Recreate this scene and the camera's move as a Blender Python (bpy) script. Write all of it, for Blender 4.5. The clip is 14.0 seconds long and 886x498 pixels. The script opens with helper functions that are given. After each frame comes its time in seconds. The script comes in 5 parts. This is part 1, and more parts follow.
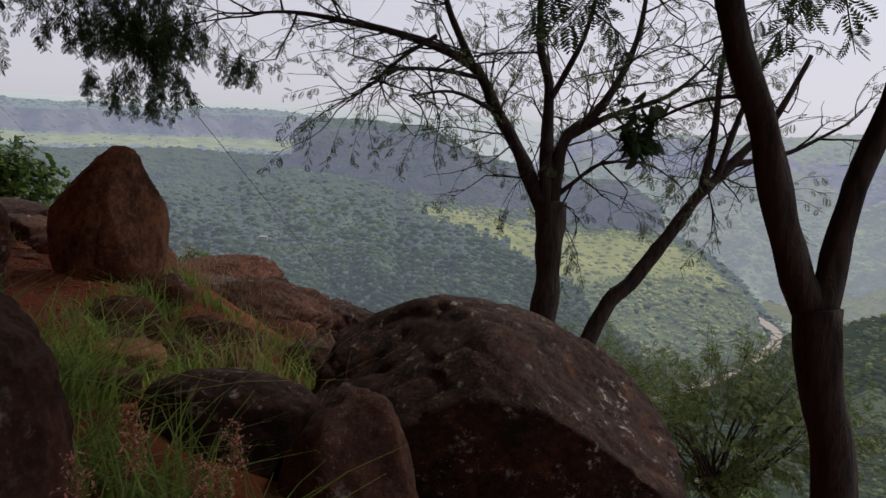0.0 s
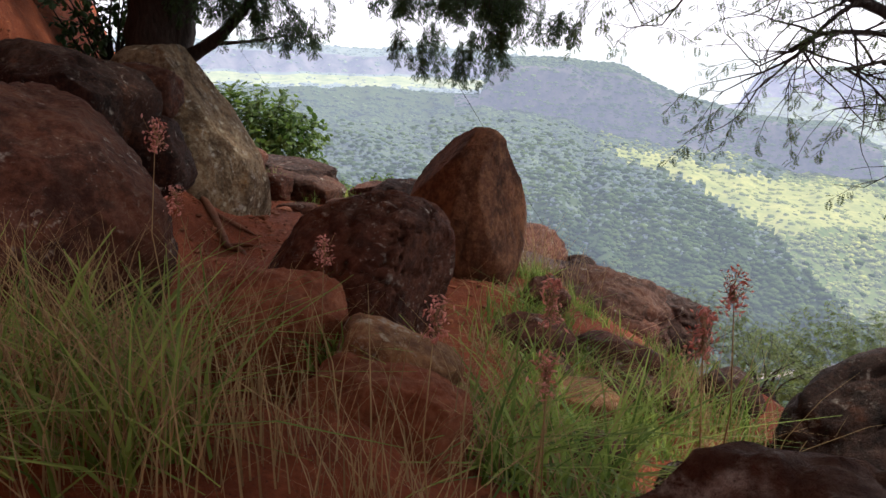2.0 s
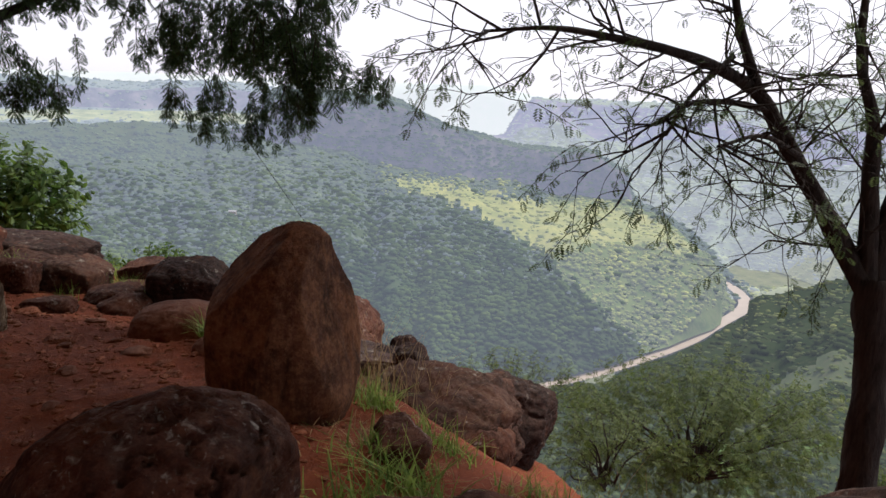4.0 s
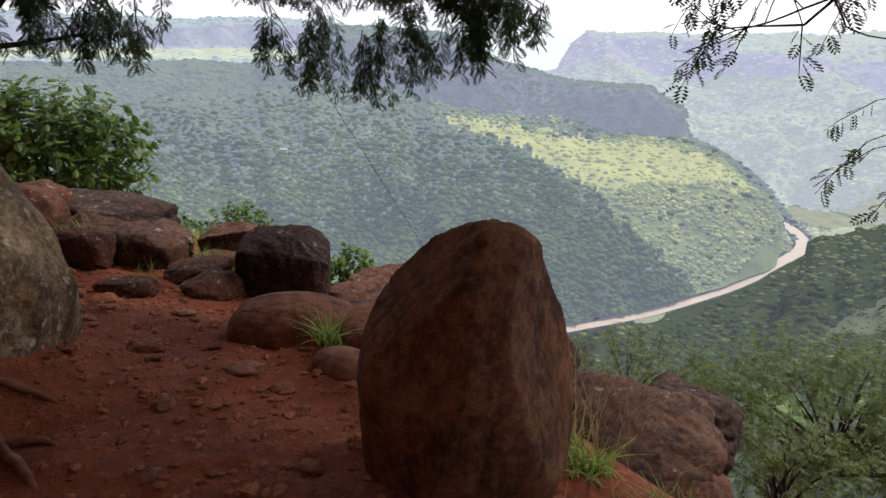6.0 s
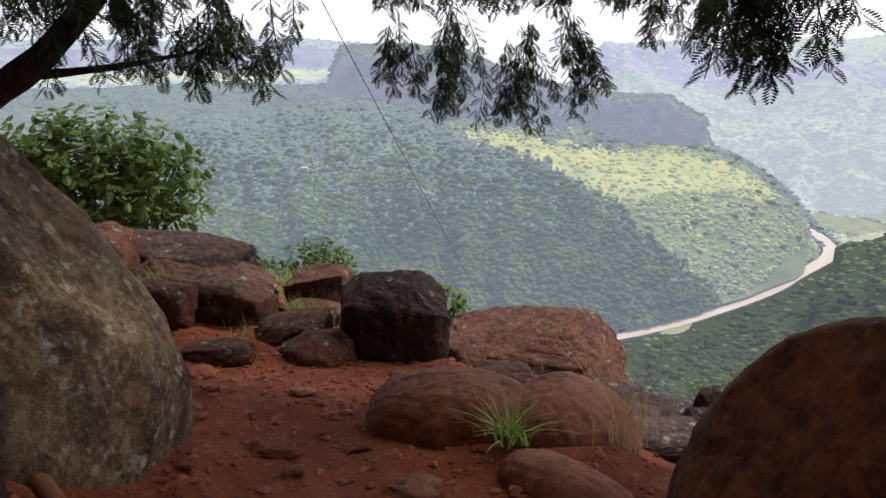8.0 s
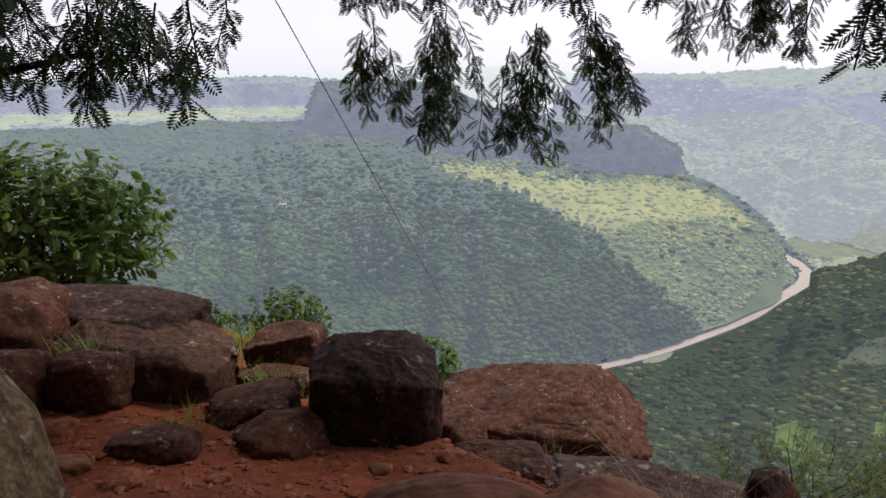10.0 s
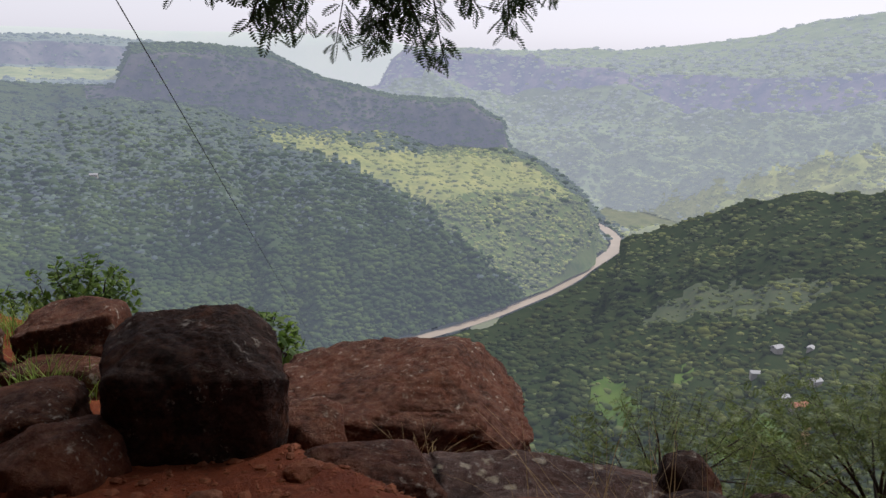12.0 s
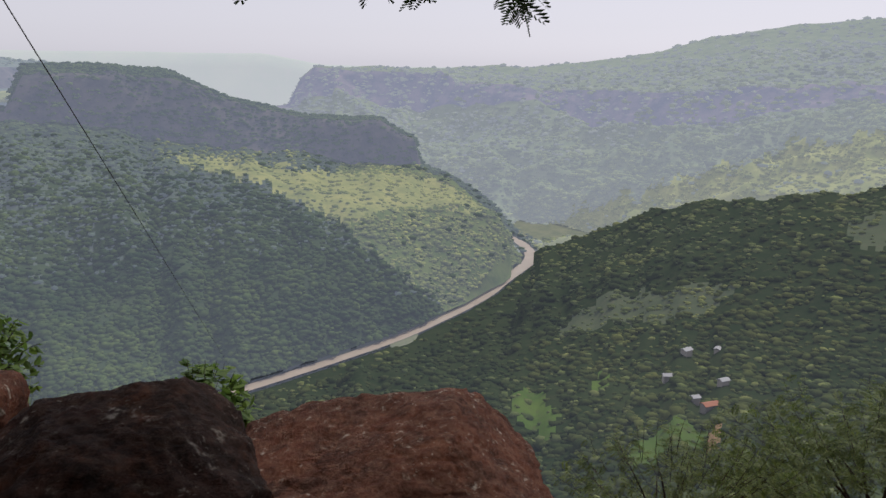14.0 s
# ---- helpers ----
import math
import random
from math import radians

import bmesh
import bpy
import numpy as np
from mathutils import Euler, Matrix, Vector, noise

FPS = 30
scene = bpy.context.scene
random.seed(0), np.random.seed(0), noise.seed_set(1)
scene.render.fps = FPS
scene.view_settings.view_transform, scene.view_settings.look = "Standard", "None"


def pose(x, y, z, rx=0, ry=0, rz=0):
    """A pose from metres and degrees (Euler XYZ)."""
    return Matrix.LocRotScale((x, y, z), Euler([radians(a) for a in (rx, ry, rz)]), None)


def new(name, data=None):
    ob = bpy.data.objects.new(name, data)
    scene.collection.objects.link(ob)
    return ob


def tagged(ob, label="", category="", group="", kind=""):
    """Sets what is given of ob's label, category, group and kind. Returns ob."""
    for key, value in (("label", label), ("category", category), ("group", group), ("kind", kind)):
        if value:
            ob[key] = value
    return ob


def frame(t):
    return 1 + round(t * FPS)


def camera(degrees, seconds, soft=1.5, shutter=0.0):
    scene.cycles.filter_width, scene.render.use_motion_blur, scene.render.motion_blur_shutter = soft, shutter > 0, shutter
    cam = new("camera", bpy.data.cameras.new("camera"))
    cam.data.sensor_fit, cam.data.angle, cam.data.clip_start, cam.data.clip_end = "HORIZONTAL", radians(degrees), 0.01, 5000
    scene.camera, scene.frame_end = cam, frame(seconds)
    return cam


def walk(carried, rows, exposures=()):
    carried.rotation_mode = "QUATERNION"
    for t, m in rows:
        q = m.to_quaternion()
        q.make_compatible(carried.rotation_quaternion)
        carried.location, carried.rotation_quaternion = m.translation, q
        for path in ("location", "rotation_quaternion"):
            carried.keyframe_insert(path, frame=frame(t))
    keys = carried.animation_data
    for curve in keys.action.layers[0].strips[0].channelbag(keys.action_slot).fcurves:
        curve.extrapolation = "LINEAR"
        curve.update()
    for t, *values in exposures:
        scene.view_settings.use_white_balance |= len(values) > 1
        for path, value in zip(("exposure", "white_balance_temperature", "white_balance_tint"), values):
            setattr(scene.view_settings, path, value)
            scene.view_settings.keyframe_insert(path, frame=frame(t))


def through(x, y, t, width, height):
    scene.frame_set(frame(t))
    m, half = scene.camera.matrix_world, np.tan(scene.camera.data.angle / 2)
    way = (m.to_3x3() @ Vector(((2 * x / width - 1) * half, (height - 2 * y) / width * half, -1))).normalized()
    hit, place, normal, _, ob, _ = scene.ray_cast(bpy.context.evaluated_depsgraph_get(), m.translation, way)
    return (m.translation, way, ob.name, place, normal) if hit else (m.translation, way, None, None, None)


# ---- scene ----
cam = camera(60.74, 14.0)
PATH = [
    (0, pose(3.384, -3.527, 1.251, 80.23, -2.53, 3.49)),
    (0.2, pose(3.295, -3.555, 1.237, 75.66, -2.79, 4.96)),
    (0.5, pose(3.035, -3.527, 1.252, 75.18, -1.60, 9.19)),
    (1, pose(2.722, -3.396, 1.241, 74.91, -1.45, 13.47)),
    (1.2, pose(2.602, -3.400, 1.274, 75.20, -0.93, 14.73)),
    (1.5, pose(2.372, -3.270, 1.307, 74.74, -2.30, 17.48)),
    (1.8, pose(2.140, -3.089, 1.335, 75.52, -1.59, 18.95)),
    (2.1, pose(1.874, -2.950, 1.499, 74.94, -1.74, 16.25)),
    (2.3, pose(1.831, -2.898, 1.543, 74.75, -0.97, 13.96)),
    (2.5, pose(1.763, -2.784, 1.550, 74.94, 0.15, 11.24)),
    (2.7, pose(1.723, -2.687, 1.566, 75.19, -0.37, 7.77)),
    (4.8, pose(1.258, -1.382, 1.641, 79.06, -1.96, 0.70)),
    (5, pose(1.184, -1.261, 1.623, 78.87, -2.05, 2.15)),
    (5.5, pose(0.926, -0.943, 1.647, 76.09, -2.17, 3.64)),
    (6, pose(0.718, -0.688, 1.613, 73.34, -1.25, 4.76)),
    (6.5, pose(0.478, -0.332, 1.598, 76.45, -2.31, 3.99)),
    (7, pose(0.263, -0.171, 1.591, 74.14, -3.26, 2.48)),
    (7.5, pose(0.000, 0.000, 1.600, 72.74, -1.68, 1.75)),
    (8, pose(-0.171, 0.212, 1.559, 74.44, 0.39, 5.99)),
    (8.2, pose(-0.222, 0.306, 1.565, 76.44, 0.97, 7.38)),
    (10.3, pose(-0.316, 1.223, 1.404, 76.94, 1.61, 3.09)),
    (10.5, pose(-0.309, 1.306, 1.376, 76.89, 1.93, 2.31)),
    (11, pose(-0.281, 1.537, 1.274, 74.97, 1.65, -0.62)),
    (11.5, pose(-0.335, 1.770, 1.179, 74.75, -0.67, -7.22)),
    (12, pose(-0.447, 1.996, 1.124, 74.78, -1.20, -8.33)),
    (12.5, pose(-0.528, 2.285, 1.072, 74.83, -1.08, -9.72)),
    (13, pose(-0.648, 2.530, 1.016, 75.70, -0.87, -11.26)),
    (13.5, pose(-0.697, 2.760, 0.988, 76.01, -0.39, -13.86)),
    (14, pose(-0.679, 2.957, 0.955, 76.17, -0.77, -15.00)),
]
walk(cam, PATH, [(0.0, 0.12), (0.5, 0.7), (1.0, 1.08), (1.5, 1.42), (2.7, 1.40), (4.8, 0.65), (5.0, 0.65), (5.5, 0.75), (6.0, 1.1), (6.5, 0.9), (7.5, 1.15), (8.2, 1.2), (10.3, 0.70), (11.5, 0.68), (12.0, 0.5), (13.0, 0.34), (14.0, 0.18)])

# ---- world and light ----
world = bpy.data.worlds.new("world")
scene.world = world
world.use_nodes = True
wt = world.node_tree
wt.nodes.clear()
SUN_EL, SUN_AZ = radians(50), radians(48)
sky = wt.nodes.new("ShaderNodeTexSky")
sky.sky_type, sky.sun_disc, sky.sun_elevation, sky.sun_rotation = "NISHITA", False, SUN_EL, SUN_AZ
sky.air_density, sky.dust_density, sky.ozone_density = 1.0, 1.0, 1.0
hsv = wt.nodes.new("ShaderNodeHueSaturation")
hsv.inputs["Saturation"].default_value = 0.22
bg = wt.nodes.new("ShaderNodeBackground")
bg.inputs["Strength"].default_value = 0.108
wout = wt.nodes.new("ShaderNodeOutputWorld")
wt.links.new(sky.outputs[0], hsv.inputs["Color"])
tint = wt.nodes.new("ShaderNodeMix")
tint.data_type, tint.blend_type = "RGBA", "MULTIPLY"
tint.inputs[0].default_value = 1.0
tint.inputs[7].default_value = (0.975, 0.95, 1.065, 1)
wt.links.new(hsv.outputs[0], tint.inputs[6])
veil = wt.nodes.new("ShaderNodeMix")
veil.data_type = "RGBA"
veil.inputs[0].default_value = 0.72
veil.inputs[7].default_value = (5.38, 5.32, 5.95, 1)
wt.links.new(tint.outputs[2], veil.inputs[6])
wt.links.new(veil.outputs[2], bg.inputs["Color"])
wt.links.new(bg.outputs[0], wout.inputs["Surface"])
sun_data = bpy.data.lights.new("sun", "SUN")
sun_data.energy, sun_data.angle, sun_data.color = 2.1, radians(8), (1.0, 0.95, 0.87)
sun = new("sun", sun_data)
to_sun = Vector((math.sin(SUN_AZ) * math.cos(SUN_EL), math.cos(SUN_AZ) * math.cos(SUN_EL), math.sin(SUN_EL)))
sun.matrix_world = Matrix.Translation((20, 20, 40)) @ to_sun.to_track_quat("Z", "Y").to_matrix().to_4x4()

# ---- materials ----


class Mat:
    """A small builder for node materials."""

    def __init__(self, name, rough=0.9):
        self.m = bpy.data.materials.new(name)
        self.m.use_nodes = True
        self.t = self.m.node_tree
        self.b = self.t.nodes["Principled BSDF"]
        self.b.inputs["Roughness"].default_value = rough
        self.b.inputs["Specular IOR Level"].default_value = 0.25
        self.co = self.t.nodes.new("ShaderNodeNewGeometry").outputs["Position"]

    def set(self, node, **kw):
        for k, v in kw.items():
            s = node.inputs[k.replace("_", " ")]
            if isinstance(v, bpy.types.NodeSocket):
                self.t.links.new(v, s)
            else:
                s.default_value = v
        return node

    def noise(self, scale, detail=6.0, rough=0.6, co=None):
        n = self.t.nodes.new("ShaderNodeTexNoise")
        self.set(n, Vector=co or self.co, Scale=scale, Detail=detail, Roughness=rough)
        return n.outputs["Fac"]

    def colour_noise(self, scale):
        n = self.t.nodes.new("ShaderNodeTexNoise")
        self.set(n, Vector=self.co, Scale=scale, Detail=4.0)
        return n.outputs["Color"]

    def spots(self, scale, co=None):
        n = self.t.nodes.new("ShaderNodeTexVoronoi")
        self.set(n, Vector=co or self.co, Scale=scale)
        return n.outputs["Distance"]

    def ramp(self, fac, a, b, lo=(0, 0, 0, 1), hi=(1, 1, 1, 1)):
        n = self.t.nodes.new("ShaderNodeValToRGB")
        e = n.color_ramp.elements
        e[0].position, e[1].position = a, b
        e[0].color, e[1].color = (*lo[:3], 1), (*hi[:3], 1)
        self.t.links.new(fac, n.inputs["Fac"])
        return n.outputs["Color"]

    def mix(self, fac, a, b, mode="MIX"):
        n = self.t.nodes.new("ShaderNodeMix")
        n.data_type, n.blend_type = "RGBA", mode
        for i, v in ((0, fac), (6, a), (7, b)):
            if isinstance(v, bpy.types.NodeSocket):
                self.t.links.new(v, n.inputs[i])
            elif i == 0:
                n.inputs[i].default_value = v
            else:
                n.inputs[i].default_value = (*v[:3], 1)
        return n.outputs[2]

    def math(self, op, a, b=0.0):
        n = self.t.nodes.new("ShaderNodeMath")
        n.operation = op
        for i, v in ((0, a), (1, b)):
            if isinstance(v, bpy.types.NodeSocket):
                self.t.links.new(v, n.inputs[i])
            else:
                n.inputs[i].default_value = v
        return n.outputs[0]

    def stretch(self, sx, sy, sz):
        n = self.t.nodes.new("ShaderNodeMapping")
        n.inputs["Scale"].default_value = (sx, sy, sz)
        self.t.links.new(self.co, n.inputs["Vector"])
        return n.outputs[0]

    def color(self, c):
        s = self.b.inputs["Base Color"]
        if isinstance(c, bpy.types.NodeSocket):
            self.t.links.new(c, s)
        else:
            s.default_value = (*c, 1)
        return self

    def bump(self, h, strength=0.5, dist=0.02):
        n = self.t.nodes.new("ShaderNodeBump")
        self.set(n, Height=h, Strength=strength, Distance=dist)
        self.t.links.new(n.outputs[0], self.b.inputs["Normal"])
        return self

    def island(self):
        return self.t.nodes.new("ShaderNodeNewGeometry").outputs["Random Per Island"]

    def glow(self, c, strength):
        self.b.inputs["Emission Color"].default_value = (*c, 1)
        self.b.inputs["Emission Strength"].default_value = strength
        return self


def rock_mat(name, dark, mid, light, lichen=0.0, blotch=13.0, stain=(0.19, 0.072, 0.034), rough=0.8, scale=1.0, streak=False, dots=0.0, relief=1.0):
    """Weathered sandstone: broad tones, fine grain, dark varnish, pale lichen crusts and a dusty upper side."""
    k = Mat(name, rough)
    k.b.inputs["Specular IOR Level"].default_value = 0.5 if rough < 0.5 else 0.14
    big = k.noise(2.6 * scale, 4)
    fine = k.noise(30.0 * scale, 8, 0.72)
    grain = k.noise(170.0, 5, 0.7)
    c = k.mix(k.ramp(big, 0.35, 0.68), dark, mid)
    c = k.mix(k.math("MULTIPLY", k.ramp(fine, 0.46, 0.74), 0.9), c, light)
    c = k.mix(k.math("MULTIPLY", k.ramp(k.noise(4.6 * scale, 6, 0.66), 0.56, 0.74), 0.8), c, stain)
    if streak:
        run = k.ramp(k.noise(9.0, 6, 0.66, k.stretch(1, 1, 0.30)), 0.50, 0.66)
        c = k.mix(k.math("MULTIPLY", run, 0.8), c, [v * 0.32 for v in dark])
        pale = k.ramp(k.noise(12.0, 6, 0.7, k.stretch(1.2, 1, 0.22)), 0.56, 0.72)
        c = k.mix(k.math("MULTIPLY", pale, 0.5), c, light)
    mottle = k.ramp(k.noise(19.0 * scale, 6, 0.68), 0.50, 0.64)
    c = k.mix(k.math("MULTIPLY", mottle, 0.55), c, [0.5 * (a + b) for a, b in zip(mid, light)])
    varnish = k.ramp(k.noise(6.5 * scale, 7, 0.74), 0.38, 0.52, (1, 1, 1), (0, 0, 0))
    c = k.mix(k.math("MULTIPLY", varnish, 0.8), c, [v * 0.7 for v in dark])
    up = k.t.nodes.new("ShaderNodeSeparateXYZ")
    k.t.links.new(k.t.nodes.new("ShaderNodeNewGeometry").outputs["Normal"], up.inputs[0])
    dust = k.mix(1.0, k.ramp(up.outputs[2], 0.35, 0.95), k.ramp(k.noise(16.0, 7, 0.75), 0.44, 0.62), "MULTIPLY")
    c = k.mix(k.math("MULTIPLY", dust, 0.38), c, [min(1.0, 0.6 * v + q) for v, q in zip(light, (0.10, 0.075, 0.058))])
    if lichen:
        warp = k.mix(0.22, k.co, k.colour_noise(11.0))
        near = k.ramp(k.spots(blotch, warp), 0.12, 0.30, (1, 1, 1), (0, 0, 0))
        small = k.ramp(k.spots(38.0, warp), 0.10, 0.28, (1, 1, 1), (0, 0, 0))
        where = k.ramp(k.noise(4.0, 5, 0.65), 0.66 - 0.22 * lichen, 0.76 - 0.20 * lichen)
        spot = k.mix(1.0, k.mix(0.6, near, small, "LIGHTEN"), where, "MULTIPLY")
        spot = k.mix(1.0, spot, k.ramp(fine, 0.42, 0.60), "MULTIPLY")
        c = k.mix(spot, c, (0.44, 0.40, 0.34))
    if dots:
        crust = k.ramp(k.spots(dots, k.mix(0.07, k.co, k.colour_noise(22.0))), 0.17, 0.28, (1, 1, 1), (0, 0, 0))
        crust = k.mix(1.0, crust, k.ramp(k.noise(3.1, 4), 0.40, 0.50), "MULTIPLY")
        crust = k.mix(1.0, crust, k.ramp(fine, 0.34, 0.50), "MULTIPLY")
        c = k.mix(k.math("MULTIPLY", crust, 0.9), c, (0.50, 0.43, 0.31))
    c = k.mix(k.ramp(grain, 0.26, 0.40, (1, 1, 1), (0, 0, 0)), c, [v * 0.6 for v in dark])
    k.color(c)
    h = k.math("ADD", k.math("MULTIPLY", fine, 0.8), k.math("MULTIPLY", grain, 0.3))
    h = k.math("ADD", h, k.math("MULTIPLY", k.noise(9.0, 8, 0.62), 0.8))
    return k.bump(k.math("ADD", h, k.math("MULTIPLY", k.noise(70.0, 6, 0.75), 0.6)), 0.9 * relief, 0.030).m


ROCK = rock_mat("red_rock", (0.042, 0.0142, 0.0090), (0.115, 0.037, 0.0195), (0.19, 0.080, 0.047), 0.95)
ROCK_DARK = rock_mat("dark_rock", (0.0125, 0.0060, 0.0045), (0.034, 0.0135, 0.0090), (0.085, 0.036, 0.024), 0.85, 11.0)
ROCK_BROWN = rock_mat("brown_rock", (0.034, 0.0150, 0.0100), (0.096, 0.038, 0.0225), (0.17, 0.083, 0.052), 0.75, 10.0)
ROCK_EGG = rock_mat("varnished_rock", (0.066, 0.027, 0.015), (0.190, 0.077, 0.036), (0.28, 0.138, 0.066), 0.1, streak=True, relief=0.6)
ROCK_TAN = rock_mat("lichen_rock", (0.085, 0.047, 0.023), (0.25, 0.150, 0.076), (0.46, 0.37, 0.24), 1.3, 9.0, stain=(0.33, 0.16, 0.05), streak=True, dots=11.0)
ROCK_RUST = rock_mat("rusty_rock", (0.17, 0.044, 0.019), (0.30, 0.086, 0.036), (0.40, 0.165, 0.085), 0.0)
ROCK_SMOOTH = rock_mat("smooth_rock", (0.13, 0.044, 0.025), (0.22, 0.085, 0.046), (0.29, 0.14, 0.085), 0.0, scale=0.7, relief=0.45)
ROCK_SLAB = rock_mat("slab_rock", (0.130, 0.054, 0.023), (0.31, 0.135, 0.056), (0.45, 0.26, 0.12), 1.1, stain=(0.40, 0.19, 0.07), dots=13.0)
ROCK_GREY = rock_mat("wet_rock", (0.040, 0.0165, 0.0115), (0.100, 0.043, 0.029), (0.20, 0.122, 0.094), 1.3, rough=0.6, dots=9.0)

k = Mat("red_earth", 0.95)
n1, n2, n3 = k.noise(1.6, 4), k.noise(14.0, 8, 0.7), k.noise(70.0, 6, 0.75)
c = k.mix(k.ramp(n1, 0.35, 0.7), (0.155, 0.036, 0.014), (0.275, 0.066, 0.024))
c = k.mix(k.ramp(n2, 0.52, 0.72), c, (0.36, 0.115, 0.048))
c = k.mix(k.ramp(n3, 0.30, 0.46, (1, 1, 1), (0, 0, 0)), c, (0.045, 0.019, 0.013))
EARTH = k.color(c).bump(k.math("ADD", n2, k.math("MULTIPLY", n3, 0.6)), 0.9, 0.03).m

k = Mat("loose_stone", 0.92)
c = k.mix(k.island(), (0.13, 0.034, 0.015), (0.34, 0.115, 0.055))
PEBBLE = k.color(k.mix(k.ramp(k.noise(60.0, 5, 0.7), 0.4, 0.7), c, (0.20, 0.085, 0.045))).bump(k.noise(120.0, 5, 0.7), 0.6, 0.01).m

k = Mat("bark", 0.95)
n1 = k.noise(30.0, 6, 0.7, k.stretch(1, 1, 0.22))
c = k.mix(k.ramp(n1, 0.35, 0.65), (0.018, 0.013, 0.011), (0.056, 0.040, 0.032))
BARK = k.color(c).bump(n1, 1.0, 0.03).m


def leaf_mat(name, a, b, through=0.35):
    k = Mat(name, 0.6)
    r = k.island()
    k.color(k.mix(r, a, b))
    tr = k.t.nodes.new("ShaderNodeBsdfTranslucent")
    k.t.links.new(k.mix(r, [v * 1.5 for v in a], [v * 1.6 for v in b]), tr.inputs["Color"])
    mx = k.t.nodes.new("ShaderNodeMixShader")
    mx.inputs[0].default_value = through
    k.t.links.new(k.b.outputs[0], mx.inputs[1])
    k.t.links.new(tr.outputs[0], mx.inputs[2])
    k.t.links.new(mx.outputs[0], k.t.nodes["Material Output"].inputs["Surface"])
    return k.m


LEAF = leaf_mat("acacia_leaf", (0.018, 0.034, 0.013), (0.045, 0.080, 0.024), 0.30)
LEAF_BUSH = leaf_mat("bush_leaf", (0.040, 0.085, 0.016), (0.120, 0.190, 0.034), 0.40)
LEAF_BROAD = leaf_mat("broad_leaf", (0.026, 0.060, 0.012), (0.095, 0.150, 0.030), 0.40)
LEAF_DRY = leaf_mat("thorn_leaf", (0.040, 0.065, 0.025), (0.085, 0.110, 0.040))
LEAF_THORN = leaf_mat("feathery_leaf", (0.040, 0.068, 0.016), (0.115, 0.145, 0.034), 0.40)
GRASS = leaf_mat("green_grass", (0.070, 0.125, 0.022), (0.27, 0.35, 0.080), 0.45)
STRAW = leaf_mat("dry_grass", (0.22, 0.14, 0.065), (0.38, 0.27, 0.13), 0.35)
PLUME = leaf_mat("pink_plume", (0.42, 0.18, 0.14), (0.72, 0.44, 0.38), 0.5)


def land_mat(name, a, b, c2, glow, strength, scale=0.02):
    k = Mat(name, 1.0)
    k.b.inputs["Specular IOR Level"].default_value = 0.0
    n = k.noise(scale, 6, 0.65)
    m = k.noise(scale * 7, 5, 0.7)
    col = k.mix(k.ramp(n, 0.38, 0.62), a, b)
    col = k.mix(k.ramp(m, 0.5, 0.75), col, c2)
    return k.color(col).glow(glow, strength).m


def canopy_mat(name, a, b, glow, strength):
    """Tree crowns: each of its own green, with wider tracts of darker and lighter wood."""
    k = Mat(name, 1.0)
    k.b.inputs["Specular IOR Level"].default_value = 0.0
    col = k.mix(k.island(), a, b)
    tract = k.ramp(k.noise(0.0045, 6, 0.62), 0.38, 0.62, (0.66, 0.72, 0.74), (1.30, 1.22, 1.05))
    stand = k.ramp(k.noise(0.030, 5, 0.66), 0.34, 0.66, (0.70, 0.74, 0.76), (1.28, 1.24, 1.12))
    col = k.mix(1.0, col, stand, "MULTIPLY")
    clump = k.ramp(k.noise(0.22, 5, 0.7), 0.34, 0.64, (0.76, 0.79, 0.78), (1.18, 1.16, 1.10))
    col = k.mix(1.0, col, clump, "MULTIPLY")
    return k.color(k.mix(1.0, col, tract, "MULTIPLY")).glow(glow, strength).m


# distance: valley haze is painted in as bluish emission, stronger on farther backdrop tracts
HAZE = (0.44, 0.49, 0.68)
HAZE_FAR = (0.47, 0.50, 0.635)
# the near slope carries a faint haze emission as well
NEAR_LAND = land_mat("near_slope_soil", (0.022, 0.035, 0.015), (0.033, 0.047, 0.020), (0.046, 0.052, 0.026), HAZE, 0.045)
NEAR_TREES = canopy_mat("near_canopy", (0.034, 0.049, 0.021), (0.069, 0.083, 0.034), HAZE, 0.05)
NEAR_SCRUB = canopy_mat("near_scrub", (0.076, 0.101, 0.038), (0.138, 0.157, 0.062), HAZE, 0.06)
DIRT = land_mat("bare_track", (0.20, 0.13, 0.07), (0.26, 0.17, 0.10), (0.15, 0.13, 0.06), HAZE, 0.05)
FIELD_PALE = land_mat("pasture_grass", (0.056, 0.074, 0.034), (0.079, 0.095, 0.045), (0.090, 0.089, 0.050), HAZE, 0.07)
FIELD = land_mat("field_grass", (0.057, 0.099, 0.025), (0.086, 0.132, 0.032), (0.076, 0.080, 0.040), HAZE, 0.05)
WEST_LAND = land_mat("west_slope_soil", (0.038, 0.061, 0.029), (0.053, 0.076, 0.034), (0.064, 0.076, 0.040), HAZE, 0.125)
WEST_TREES = canopy_mat("west_canopy", (0.041, 0.068, 0.031), (0.064, 0.094, 0.038), HAZE, 0.125)
# hazier copies of the west slope colours, with more haze emission
WEST_HAZY_LAND = land_mat("hazy_upper_soil", (0.042, 0.064, 0.029), (0.058, 0.080, 0.034), (0.073, 0.078, 0.041), HAZE, 0.205)
WEST_HAZY_TREES = canopy_mat("hazy_upper_canopy", (0.043, 0.072, 0.031), (0.066, 0.096, 0.039), HAZE, 0.225)
# sunlight on terrace and outer slope is painted in as brighter greens
SUNLIT_MEADOW = land_mat("sunlit_meadow_grass", (0.158, 0.177, 0.044), (0.253, 0.248, 0.069), (0.124, 0.148, 0.038), HAZE, 0.2)
